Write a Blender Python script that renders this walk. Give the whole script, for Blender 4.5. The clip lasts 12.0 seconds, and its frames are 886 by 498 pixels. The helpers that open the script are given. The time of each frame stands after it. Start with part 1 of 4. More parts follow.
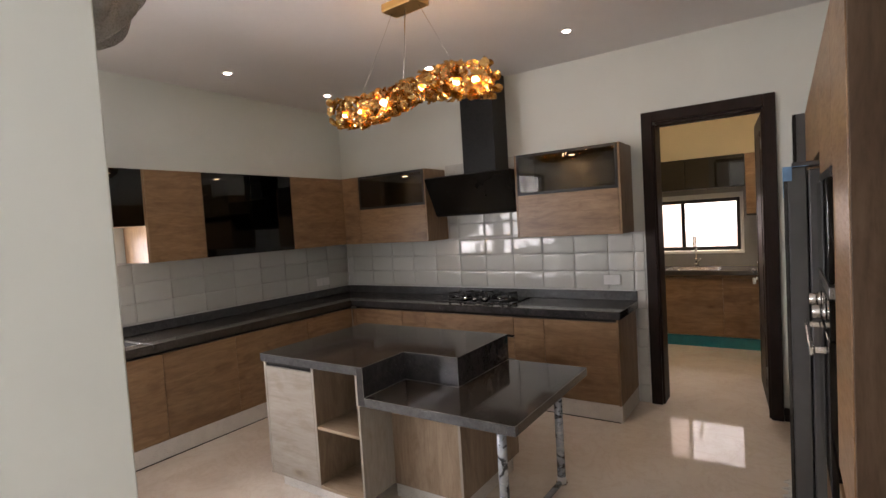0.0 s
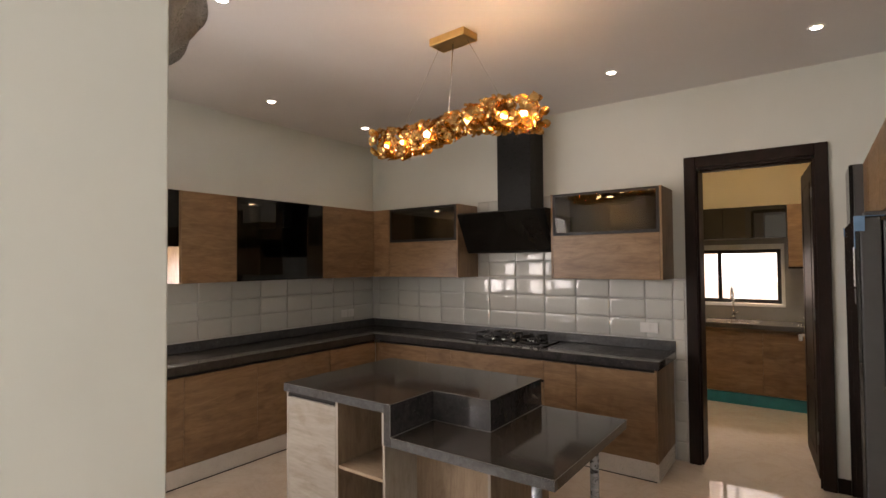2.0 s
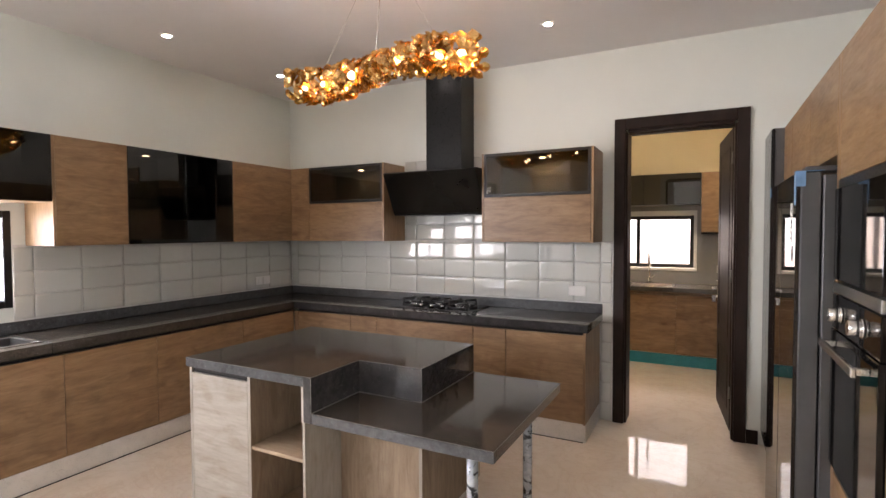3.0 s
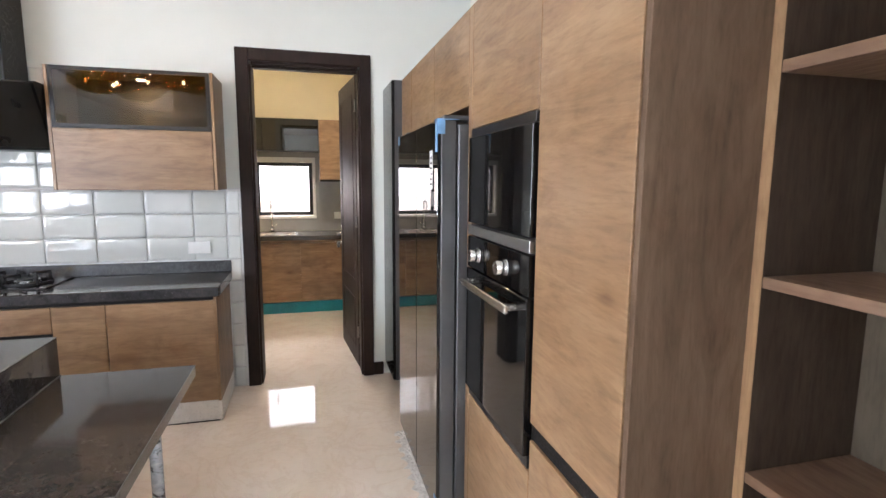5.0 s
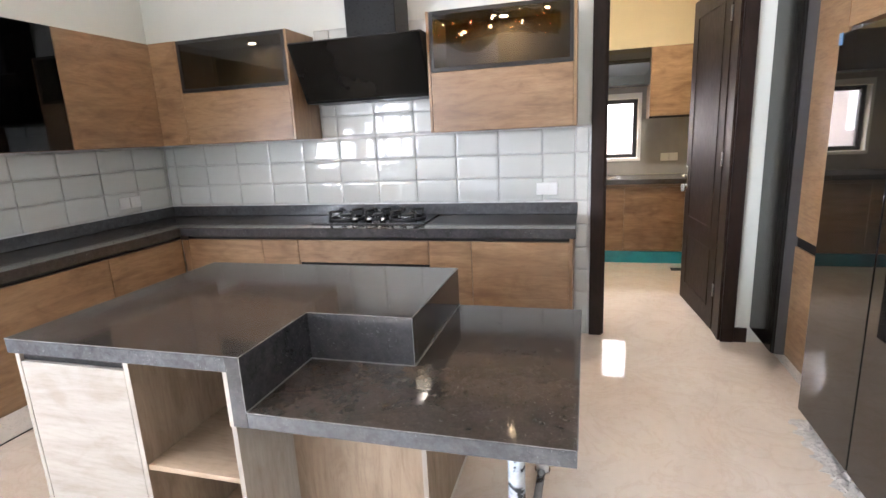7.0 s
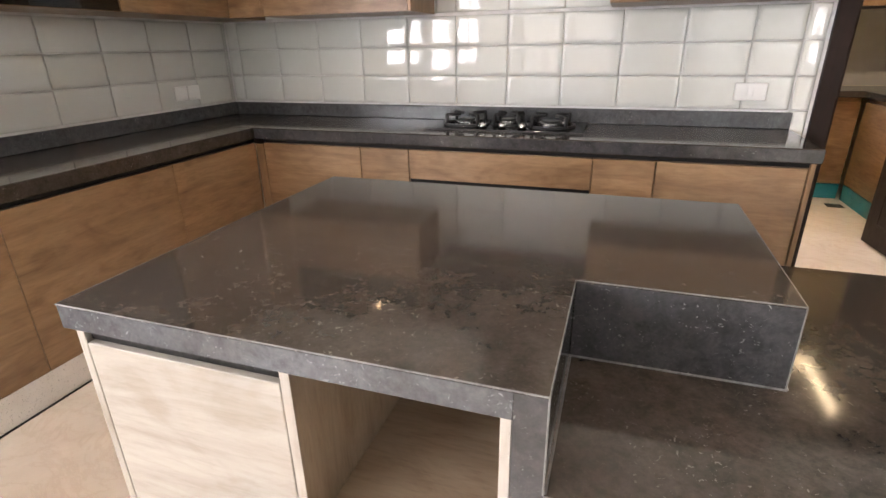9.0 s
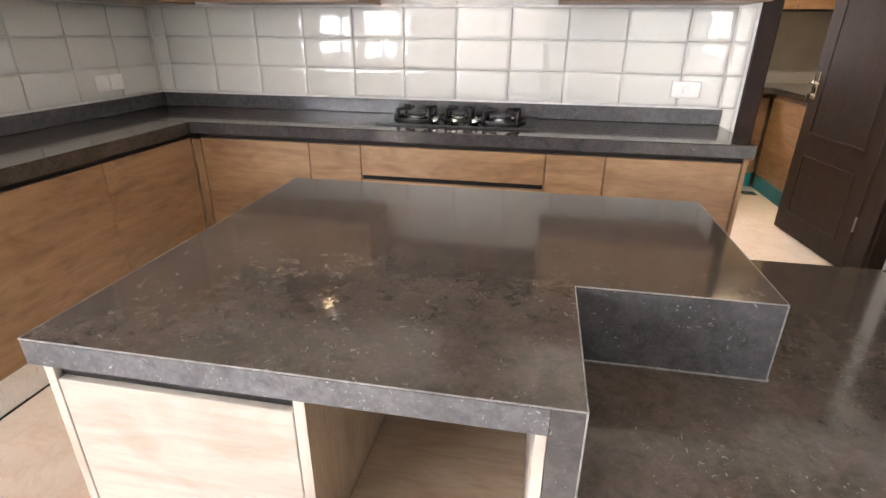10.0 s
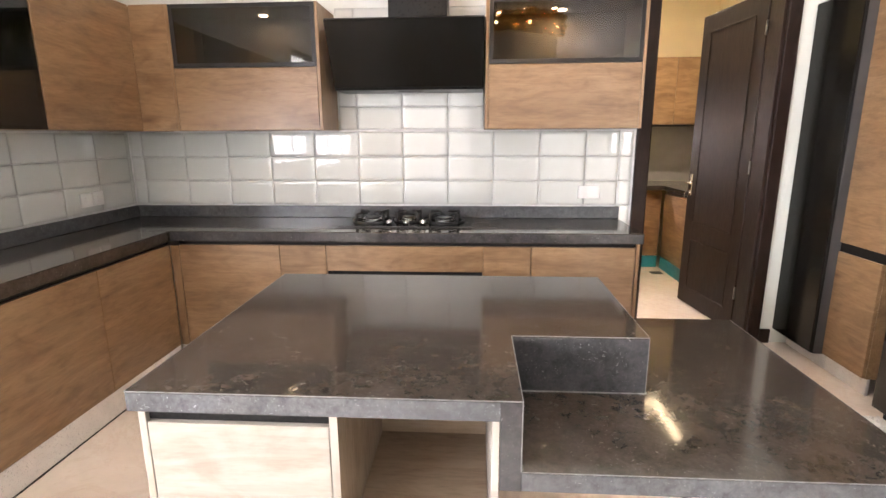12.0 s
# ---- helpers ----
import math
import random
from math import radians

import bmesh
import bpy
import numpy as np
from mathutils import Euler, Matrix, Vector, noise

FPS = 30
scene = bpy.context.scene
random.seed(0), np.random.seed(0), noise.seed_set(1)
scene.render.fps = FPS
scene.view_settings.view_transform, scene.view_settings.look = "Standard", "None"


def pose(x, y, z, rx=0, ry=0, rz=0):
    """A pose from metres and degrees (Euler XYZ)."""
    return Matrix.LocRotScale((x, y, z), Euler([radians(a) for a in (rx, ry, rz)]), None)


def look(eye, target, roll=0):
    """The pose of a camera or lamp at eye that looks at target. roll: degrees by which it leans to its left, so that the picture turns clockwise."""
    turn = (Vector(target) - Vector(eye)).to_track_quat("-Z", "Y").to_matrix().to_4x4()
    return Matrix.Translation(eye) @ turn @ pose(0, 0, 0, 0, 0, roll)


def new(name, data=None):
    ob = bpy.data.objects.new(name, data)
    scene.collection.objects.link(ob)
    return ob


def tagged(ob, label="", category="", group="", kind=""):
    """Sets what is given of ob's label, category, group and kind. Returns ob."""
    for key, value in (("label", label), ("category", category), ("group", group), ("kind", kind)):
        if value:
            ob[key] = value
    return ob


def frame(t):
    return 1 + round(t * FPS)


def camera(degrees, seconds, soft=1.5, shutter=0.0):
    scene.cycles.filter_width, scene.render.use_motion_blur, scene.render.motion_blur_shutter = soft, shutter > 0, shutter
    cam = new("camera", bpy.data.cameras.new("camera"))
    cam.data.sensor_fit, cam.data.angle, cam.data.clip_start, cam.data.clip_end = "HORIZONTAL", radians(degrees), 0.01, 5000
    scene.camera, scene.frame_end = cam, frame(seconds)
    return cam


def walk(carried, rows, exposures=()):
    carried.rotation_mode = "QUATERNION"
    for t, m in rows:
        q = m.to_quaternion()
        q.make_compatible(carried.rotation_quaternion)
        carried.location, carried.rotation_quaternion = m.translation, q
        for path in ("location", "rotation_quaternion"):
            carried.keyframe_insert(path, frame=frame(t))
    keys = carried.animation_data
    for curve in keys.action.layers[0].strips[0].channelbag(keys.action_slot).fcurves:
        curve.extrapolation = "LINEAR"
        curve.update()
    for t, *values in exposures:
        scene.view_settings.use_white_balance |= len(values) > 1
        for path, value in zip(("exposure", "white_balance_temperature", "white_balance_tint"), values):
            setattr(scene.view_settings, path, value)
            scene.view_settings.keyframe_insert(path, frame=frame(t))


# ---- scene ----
cam = camera(81.9, 12.0, soft=1.5)
PATH = [
    (0, (0.974, 0.525, 1.631), (-0.142, 2.182, 1.532), -3.5),
    (0.5, (1.037, 0.535, 1.62), (-0.279, 2.038, 1.528), -2.8),
    (1, (1.045, 0.545, 1.63), (-0.28, 2.041, 1.573), -1.9),
    (1.5, (0.957, 0.522, 1.644), (-0.336, 2.047, 1.688), -1.2),
    (2, (0.84, 0.542, 1.61), (-0.337, 2.159, 1.664), -0.5),
    (2.5, (0.736, 0.575, 1.573), (-0.303, 2.283, 1.585), -0.2),
    (3, (0.669, 0.734, 1.551), (-0.251, 2.509, 1.483), -0.2),
    (3.5, (0.599, 0.924, 1.546), (-0.016, 2.824, 1.441), 0.1),
    (5.5, (0.418, 1.124, 1.537), (1.036, 2.999, 1.221), 0.6),
    (6, (0.318, 1.151, 1.53), (0.877, 3.037, 1.172), 0.3),
    (6.5, (0.132, 1.218, 1.486), (0.16, 3.175, 1.075), -2.1),
    (6.8, (0.052, 1.331, 1.453), (-0.257, 3.258, 1.017), -2.9),
    (7, (-0.032, 1.421, 1.449), (-0.568, 3.297, 1.013), -2.8),
    (7.2, (-0.107, 1.460, 1.441), (-0.852, 3.260, 0.988), -3.1),
    (7.5, (-0.245, 1.507, 1.396), (-1.185, 3.197, 0.886), -1.4),
    (9.5, (-1.0, 2.038, 1.297), (-1.451, 3.824, 0.519), -0.1),
    (10, (-1.037, 1.969, 1.333), (-1.373, 3.778, 0.548), 0.5),
    (10.5, (-1.112, 1.815, 1.357), (-1.345, 3.644, 0.58), -0.3),
    (11, (-1.136, 1.671, 1.367), (-1.312, 3.527, 0.641), -1.3),
    (11.5, (-1.111, 1.599, 1.385), (-1.232, 3.489, 0.741), -0.6),
    (12, (-1.052, 1.532, 1.428), (-1.174, 3.48, 0.995), -0.3),
]
EXPOSURES = [(0, -0.8, 6700, 22), (0.5, -2.15, 7400, 26), (1, -1.7, 7400, 26), (1.5, -1.72, 7300, 25), (2, -0.85, 7300, 23),
             (2.5, -0.3, 6650, 24), (3, -0.08, 6550, 22), (3.5, 0.12, 6300, 19), (5.5, 0.57, 5700, 17), (6.5, 0.72, 5500, 17), (7, 0.75, 5850, 18),
             (7.5, 0.4, 6200, 18), (9.5, 0.72, 6600, 21), (10, 0.88, 6500, 21), (10.5, 1.0, 6400, 21), (11, 1.02, 6300, 20),
             (11.5, 0.98, 6300, 20), (12, 0.95, 6500, 21)]
walk(cam, [(t, look(eye, target, roll)) for t, eye, target, roll in PATH], EXPOSURES)

# ---- world and light ----
world = bpy.data.worlds.new("world")
scene.world = world
world.use_nodes = True
sky = world.node_tree.nodes.new("ShaderNodeTexSky")
sky.sky_type, sky.sun_disc, sky.sun_elevation, sky.sun_rotation = "NISHITA", False, radians(50), radians(200)
world.node_tree.links.new(sky.outputs[0], world.node_tree.nodes["Background"].inputs[0])
world.node_tree.nodes["Background"].inputs[1].default_value = 0.12


def area_lamp(name, centre, facing, width, height, watts, colour):
    """Daylight entering by a window: lies just outside its glass."""
    lamp = bpy.data.lights.new(name, "AREA")
    lamp.shape, lamp.size, lamp.size_y, lamp.energy, lamp.color = "RECTANGLE", width, height, watts, colour
    ob = new(name, lamp)
    ob.matrix_world = look(centre, Vector(centre) + Vector(facing))
    return ob


DAY = (0.955, 0.99, 0.985)
area_lamp("daylight_kitchen_window", (-3.60, 1.745, 1.40), (1, 0, 0), 1.34, 0.62, 76, DAY)
area_lamp("daylight_dining_window", (-3.62, -0.63, 1.765), (1, 0, 0), 2.76, 1.55, 190, DAY)
area_lamp("daylight_south_window", (-2.20, -4.77, 1.40), (0, 1, 0), 2.0, 2.0, 14, DAY)
# Unseen east opening, added to brighten the near face of the column.
area_lamp("added_east_daylight", (1.87, -1.90, 1.55), (-1, 0, 0), 1.55, 1.25, 95, DAY)
area_lamp("daylight_pantry_window", (-0.12, 8.55, 2.55), (0, -1, -0.85), 1.6, 0.9, 250, (1.0, 0.97, 0.93))


def lamp_at(name, kind, place, watts, colour, size):
    lamp = bpy.data.lights.new(name, kind)
    lamp.energy, lamp.color, lamp.shadow_soft_size = watts, colour, size
    ob = new(name, lamp)
    ob.location = place
    return lamp


WARM = (1.0, 0.62, 0.30)
for bx, bz in ((-1.32, 2.37), (-1.08, 2.36), (-0.86, 2.39), (-0.62, 2.42), (-0.38, 2.41)):
    lamp_at("chandelier_light", "POINT", (bx, 2.965, bz + 0.075), 8.5, WARM, 0.02)
DOWNLIGHTS = [(-2.86, 4.285), (-1.59, 4.285), (-0.34, 4.285), (0.88, 4.30), (-2.88, 3.18), (-1.64, 2.0), (-0.36, 2.0)]
for bx, by in DOWNLIGHTS:
    spot = lamp_at("downlight_beam", "SPOT", (bx, by, 2.97), 8.5, (1.0, 0.84, 0.64), 0.03)
    spot.spot_size, spot.spot_blend = radians(100), 0.8
pantry_spot = lamp_at("pantry_downlight_beam", "SPOT", (0.60, 6.45, 2.88), 60, (1.0, 0.86, 0.62), 0.03)
pantry_spot.spot_size, pantry_spot.spot_blend = radians(140), 0.8

# small lights inside the glass-fronted wall cabinets
PUCKS = [(-2.36, 4.84), (-0.54, 4.84), (-3.26, 3.24), (-3.26, 2.14)]
for (bx, by), watts in zip(PUCKS, (0.7, 2.8, 0.8, 0.8)):
    disc = lamp_at("cabinet_light_glow", "AREA", (bx, by, 2.152), watts, (1.0, 0.78, 0.48), 0.0)
    disc.shape, disc.size = "DISK", 0.05

# ---- materials ----


def material(name):
    m = bpy.data.materials.new(name)
    m.use_nodes = True
    return m, m.node_tree.nodes, m.node_tree.links, m.node_tree.nodes["Principled BSDF"]


def coords(nodes, links, scale):
    tc, mp = nodes.new("ShaderNodeTexCoord"), nodes.new("ShaderNodeMapping")
    mp.inputs["Scale"].default_value = scale
    links.new(tc.outputs["Object"], mp.inputs[0])
    return mp.outputs[0]


def noise_node(nodes, links, vec, scale, detail=4.0, rough=0.55, distort=0.0):
    n = nodes.new("ShaderNodeTexNoise")
    n.inputs["Scale"].default_value, n.inputs["Detail"].default_value = scale, detail
    n.inputs["Roughness"].default_value, n.inputs["Distortion"].default_value = rough, distort
    links.new(vec, n.inputs["Vector"])
    return n.outputs[0]


def ramp(nodes, links, fac, stops):
    r = nodes.new("ShaderNodeValToRGB")
    while len(r.color_ramp.elements) < len(stops):
        r.color_ramp.elements.new(0.5)
    for e, (p, c) in zip(r.color_ramp.elements, stops):
        e.position, e.color = p, (*c, 1)
    links.new(fac, r.inputs[0])
    return r.outputs[0]


def mixed(nodes, links, fac, a, b, mode="MIX"):
    m = nodes.new("ShaderNodeMix")
    m.data_type, m.blend_type = "RGBA", mode
    for socket, value in ((m.inputs[0], fac), (m.inputs[6], a), (m.inputs[7], b)):
        if hasattr(value, "links"):
            links.new(value, socket)
        elif isinstance(value, tuple):
            socket.default_value = (*value, 1)
        else:
            socket.default_value = value
    return m.outputs[2]


def bumped(nodes, links, bsdf, height, strength, distance=0.002):
    b = nodes.new("ShaderNodeBump")
    b.inputs["Strength"].default_value, b.inputs["Distance"].default_value = strength, distance
    links.new(height, b.inputs["Height"])
    links.new(b.outputs[0], bsdf.inputs["Normal"])


def plain(name, colour, rough=0.5, metal=0.0, spread=0.12, scale=9.0, bump=0.0, ior=1.5, coat=0.0):
    """A plain finish with soft mottling and slightly uneven gloss."""
    m, n, l, b = material(name)
    v = coords(n, l, (1, 1, 1))
    big, fine = noise_node(n, l, v, scale), noise_node(n, l, v, scale * 14)
    dark = tuple(c * (1 - spread) for c in colour)
    light = tuple(min(1, c * (1 + spread)) for c in colour)
    col = ramp(n, l, big, [(0.3, dark), (0.7, light)])
    l.new(col, b.inputs["Base Color"])
    rr = ramp(n, l, fine, [(0.3, (rough * 0.85,) * 3), (0.7, (min(1, rough * 1.2),) * 3)])
    l.new(rr, b.inputs["Roughness"])
    b.inputs["Metallic"].default_value, b.inputs["IOR"].default_value = metal, ior
    b.inputs["Coat Weight"].default_value = coat
    if bump:
        bumped(n, l, b, fine, bump)
    return m


def blend(a, b, k):
    return tuple(p + (q - p) * k for p, q in zip(a, b))


def wood(name, axis, dark, mid, light, rough=0.42, knots=True, figure=1.0):
    """Wood laminate whose grain runs along the given axis; every board is cut from another place."""
    m, n, l, b = material(name)
    info, far = n.new("ShaderNodeObjectInfo"), n.new("ShaderNodeMath")
    far.operation, far.inputs[1].default_value = "MULTIPLY", 23.0
    l.new(info.outputs["Random"], far.inputs[0])

    def stretched(along, across):
        v = {"x": (along, across, across), "y": (across, along, across), "z": (across, across, along)}[axis]
        mp = n.new("ShaderNodeMapping")
        mp.inputs["Scale"].default_value = v
        l.new(far.outputs[0], mp.inputs["Location"])
        l.new(n.new("ShaderNodeTexCoord").outputs["Object"], mp.inputs[0])
        return mp.outputs[0]
    grain = noise_node(n, l, stretched(1.5, 10), 1.4, 7, 0.62, 1.6)
    pores = noise_node(n, l, stretched(13, 90), 1.0, 5, 0.65)
    bands = noise_node(n, l, stretched(0.35, 5.5), 1.3, 2, 0.5, 0.5)
    blots = noise_node(n, l, stretched(2.2, 5.0), 1.5, 4, 0.6, 1.6)
    col = ramp(n, l, grain, [(0.27, blend(dark, mid, 0.25)), (0.48, mid), (0.72, blend(mid, light, 0.75))])
    col = mixed(n, l, 0.6 * figure, col, ramp(n, l, pores, [(0.33, (0.76, 0.73, 0.69)), (0.50, (1, 1, 1)), (0.72, (1.06, 1.06, 1.05))]), "MULTIPLY")
    col = mixed(n, l, 0.9 * figure, col, ramp(n, l, bands, [(0.34, (0.87, 0.85, 0.83)), (0.64, (1.07, 1.07, 1.06))]), "MULTIPLY")
    col = mixed(n, l, 0.85 * figure, col, ramp(n, l, blots, [(0.32, (0.78, 0.73, 0.67)), (0.48, (1, 1, 1)), (0.70, (1.11, 1.11, 1.10))]), "MULTIPLY")
    if knots:
        vor = n.new("ShaderNodeTexVoronoi")
        vor.inputs["Scale"].default_value = 1.0
        l.new(stretched(1.9, 4.6), vor.inputs["Vector"])
        knot = ramp(n, l, vor.outputs["Distance"], [(0.03, (0.50, 0.40, 0.31)), (0.085, (0.80, 0.74, 0.67)), (0.16, (1, 1, 1))])
        col = mixed(n, l, 0.8, col, knot, "MULTIPLY")
    l.new(col, b.inputs["Base Color"])
    l.new(ramp(n, l, pores, [(0.3, (rough * 1.15,) * 3), (0.7, (rough * 0.88,) * 3)]), b.inputs["Roughness"])
    bumped(n, l, b, pores, 0.16, 0.001)
    return m


def stone(name, dark, mid, fleck, rough, fleck_amount=0.5, scale=1.0):
    """Polished granite: clouded ground, mottles of a few centimetres and drifts of pale flecks."""
    m, n, l, b = material(name)
    v = coords(n, l, (scale,) * 3)
    cloud = noise_node(n, l, v, 8.0, 6, 0.62, 0.5)
    mottle = noise_node(n, l, v, 30.0, 7, 0.66, 0.6)
    crystal = noise_node(n, l, v, 120.0, 4, 0.7)
    col = ramp(n, l, cloud, [(0.32, dark), (0.68, mid)])
    col = mixed(n, l, 0.9, col, ramp(n, l, mottle, [(0.33, (0.72, 0.71, 0.70)), (0.50, (1, 1, 1)), (0.68, (1.28, 1.26, 1.22))]), "MULTIPLY")
    col = mixed(n, l, 0.5, col, ramp(n, l, crystal, [(0.35, (0.68, 0.68, 0.70)), (0.65, (1.25, 1.22, 1.2))]), "MULTIPLY")
    flecks = ramp(n, l, noise_node(n, l, v, 48.0, 3, 0.6, 2.4), [(0.655, (0, 0, 0)), (0.70, (1, 1, 1))])
    drift = ramp(n, l, noise_node(n, l, v, 5.0, 3, 0.6, 0.8), [(0.42, (0.15, 0.15, 0.15)), (0.60, (1, 1, 1))])
    speck = ramp(n, l, noise_node(n, l, v, 95.0, 2, 0.5, 1.0), [(0.70, (0, 0, 0)), (0.73, (1, 1, 1))])
    mask = mixed(n, l, 1.0, mixed(n, l, 1.0, flecks, speck, "ADD"), drift, "MULTIPLY")
    amount = n.new("ShaderNodeMath")
    amount.operation, amount.inputs[1].default_value, amount.use_clamp = "MULTIPLY", fleck_amount, True
    l.new(mask, amount.inputs[0])
    col = mixed(n, l, amount.outputs[0], col, fleck)
    l.new(col, b.inputs["Base Color"])
    l.new(ramp(n, l, mottle, [(0.3, (rough * 0.95,) * 3), (0.7, (rough * 1.06,) * 3)]), b.inputs["Roughness"])
    bumped(n, l, b, cloud, 0.02, 0.001)
    return m


def marble_floor():
    m, n, l, b = material("polished_cream_marble")
    v = coords(n, l, (1, 1, 1))
    cloud = noise_node(n, l, v, 1.3, 6, 0.6, 0.8)
    vein = noise_node(n, l, v, 2.1, 9, 0.68, 2.6)
    fine = noise_node(n, l, v, 30, 4)
    col = ramp(n, l, cloud, [(0.3, (0.68, 0.585, 0.485)), (0.55, (0.77, 0.685, 0.59)), (0.75, (0.83, 0.76, 0.675))])
    veins = ramp(n, l, vein, [(0.455, (1, 1, 1)), (0.495, (0.86, 0.80, 0.74)), (0.53, (1, 1, 1))])
    col = mixed(n, l, 0.45, col, veins, "MULTIPLY")
    col = mixed(n, l, 0.25, col, ramp(n, l, fine, [(0.3, (0.85, 0.84, 0.83)), (0.7, (1, 1, 1))]), "MULTIPLY")
    l.new(col, b.inputs["Base Color"])
    l.new(ramp(n, l, cloud, [(0.3, (0.028,) * 3), (0.7, (0.055,) * 3)]), b.inputs["Roughness"])
    b.inputs["Specular IOR Level"].default_value = 0.5
    bumped(n, l, b, cloud, 0.05, 0.003)
    return m


def glowing(name, colour, strength):
    m, n, l, b = material(name)
    b.inputs["Base Color"].default_value = (*colour, 1)
    b.inputs["Emission Color"].default_value = (*colour, 1)
    b.inputs["Emission Strength"].default_value = strength
    return m


def tile_glaze():
    m, n, l, b = material("white_tile_glaze")
    info = n.new("ShaderNodeObjectInfo")
    v = coords(n, l, (1, 1, 1))
    col = ramp(n, l, info.outputs["Random"], [(0.0, (0.53, 0.545, 0.515)), (1.0, (0.60, 0.615, 0.585))])
    col = mixed(n, l, 0.3, col, ramp(n, l, noise_node(n, l, v, 12), [(0.3, (0.88, 0.88, 0.87)), (0.7, (1, 1, 1))]), "MULTIPLY")
    l.new(col, b.inputs["Base Color"])
    b.inputs["Roughness"].default_value, b.inputs["IOR"].default_value = 0.035, 1.95
    bumped(n, l, b, noise_node(n, l, v, 16, 2), 0.06, 0.003)
    return m


def wrapped_metal():
    m, n, l, b = material("wrapped_chrome")
    patch = noise_node(n, l, coords(n, l, (10, 10, 16)), 1.0, 3, 0.6, 1.2)
    l.new(ramp(n, l, patch, [(0.40, (0.05, 0.055, 0.06)), (0.47, (0.42, 0.46, 0.51)), (0.7, (0.60, 0.64, 0.68))]), b.inputs["Base Color"])
    b.inputs["Roughness"].default_value, b.inputs["Metallic"].default_value = 0.24, 0.35
    bumped(n, l, b, patch, 0.8, 0.006)
    return m


def tinted_glass(name, tint):
    m, n, l, b = material(name)
    b.inputs["Base Color"].default_value = (*tint, 1)
    b.inputs["Transmission Weight"].default_value, b.inputs["Roughness"].default_value = 1.0, 0.0
    b.inputs["IOR"].default_value = 1.5
    return m


def glass_pane():
    m, n, l, b = material("window_glass")
    b.inputs["Transmission Weight"].default_value, b.inputs["Roughness"].default_value = 1.0, 0.01
    b.inputs["IOR"].default_value = 1.45
    return m


OAK = ((0.142, 0.079, 0.039), (0.228, 0.137, 0.070), (0.305, 0.200, 0.112))
OAK_X, OAK_Y, OAK_Z = (wood("oak_laminate_" + a, a, *OAK, rough=0.36) for a in "xyz")
PALE = ((0.227, 0.196, 0.164), (0.292, 0.261, 0.225), (0.347, 0.319, 0.282))
PALE_X, PALE_Z = wood("weathered_oak_x", "x", *PALE, rough=0.5, figure=0.6), wood("weathered_oak_z", "z", *PALE, rough=0.5, figure=0.6)
TAN = ((0.24, 0.165, 0.105), (0.32, 0.235, 0.160), (0.39, 0.30, 0.215))
TAN_X = wood("tan_oak_x", "x", *TAN)
PANELWOOD_Z = wood("umber_oak_z", "z", (0.185, 0.128, 0.083), (0.25, 0.183, 0.125), (0.31, 0.236, 0.168))
# Shelf unit and larder end: same oak, its shade put into the colour.
INNER_SHADE_OAK_Z = wood("oak_shaded_inside_z", "z", (0.0272, 0.0168, 0.0104), (0.0432, 0.0272, 0.0176), (0.0624, 0.0416, 0.0272), 0.6)
END_SHADE_OAK_Z = wood("oak_shaded_end_z", "z", (0.068, 0.0408, 0.02465), (0.1062, 0.06715, 0.04165), (0.1428, 0.0952, 0.06205), 0.55)
SHELF_SHADE_OAK_Y = wood("oak_shaded_shelf_y", "y", (0.1062, 0.0578, 0.0323), (0.1573, 0.0918, 0.0544), (0.1997, 0.1258, 0.0799), 0.5)
BACK_SHADE_OAK_Z = wood("oak_shaded_back_z", "z", (0.045, 0.03375, 0.02175), (0.066, 0.051, 0.03375), (0.0885, 0.0705, 0.04875), 0.6)
WENGE = wood("dark_stained_wood", "z", (0.009, 0.0045, 0.0032), (0.0165, 0.0078, 0.0054), (0.023, 0.0105, 0.007), 0.5, False)
for dull in (WENGE, INNER_SHADE_OAK_Z, END_SHADE_OAK_Z, BACK_SHADE_OAK_Z):
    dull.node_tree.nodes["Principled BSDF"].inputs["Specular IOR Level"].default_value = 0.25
# One stone in three tones: brown tops, paler matt edges, darker uprights.
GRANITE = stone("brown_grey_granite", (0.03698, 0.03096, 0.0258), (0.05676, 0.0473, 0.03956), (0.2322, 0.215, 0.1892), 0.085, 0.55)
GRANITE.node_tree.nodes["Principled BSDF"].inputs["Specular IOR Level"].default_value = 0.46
GRANITE_EDGE = stone("pale_matt_granite_edge", (0.0561, 0.0578, 0.0612), (0.0782, 0.0816, 0.0867), (0.255, 0.2635, 0.272), 0.22, 0.7)
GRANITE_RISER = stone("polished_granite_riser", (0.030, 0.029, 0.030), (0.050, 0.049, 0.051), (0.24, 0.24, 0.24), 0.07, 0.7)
ARRIS = plain("ground_granite_arris", (0.124, 0.1224, 0.12), 0.3, spread=0.4, scale=60)
PAINT = plain("off_white_wall_paint", (0.675, 0.70, 0.655), 0.62, spread=0.02, scale=3, bump=0.05)
CEILING_PAINT = plain("ceiling_paint", (0.74, 0.72, 0.71), 0.7, spread=0.02, scale=2, bump=0.04)
# Cream pantry paint, yellowed to carry the glow of the warm lamps.
LAMP_TINTED_PAINT = plain("cream_paint_lamp_tinted", (0.74, 0.655, 0.46), 0.6, spread=0.03, scale=3, bump=0.05)
MARBLE = marble_floor()
GLAZE = tile_glaze()
GROUT = plain("pale_grey_grout", (0.58, 0.58, 0.57), 0.85, spread=0.1, scale=20, bump=0.2)
GREY_TILE = plain("grey_wall_tile", (0.30, 0.29, 0.28), 0.2, spread=0.08, scale=5)
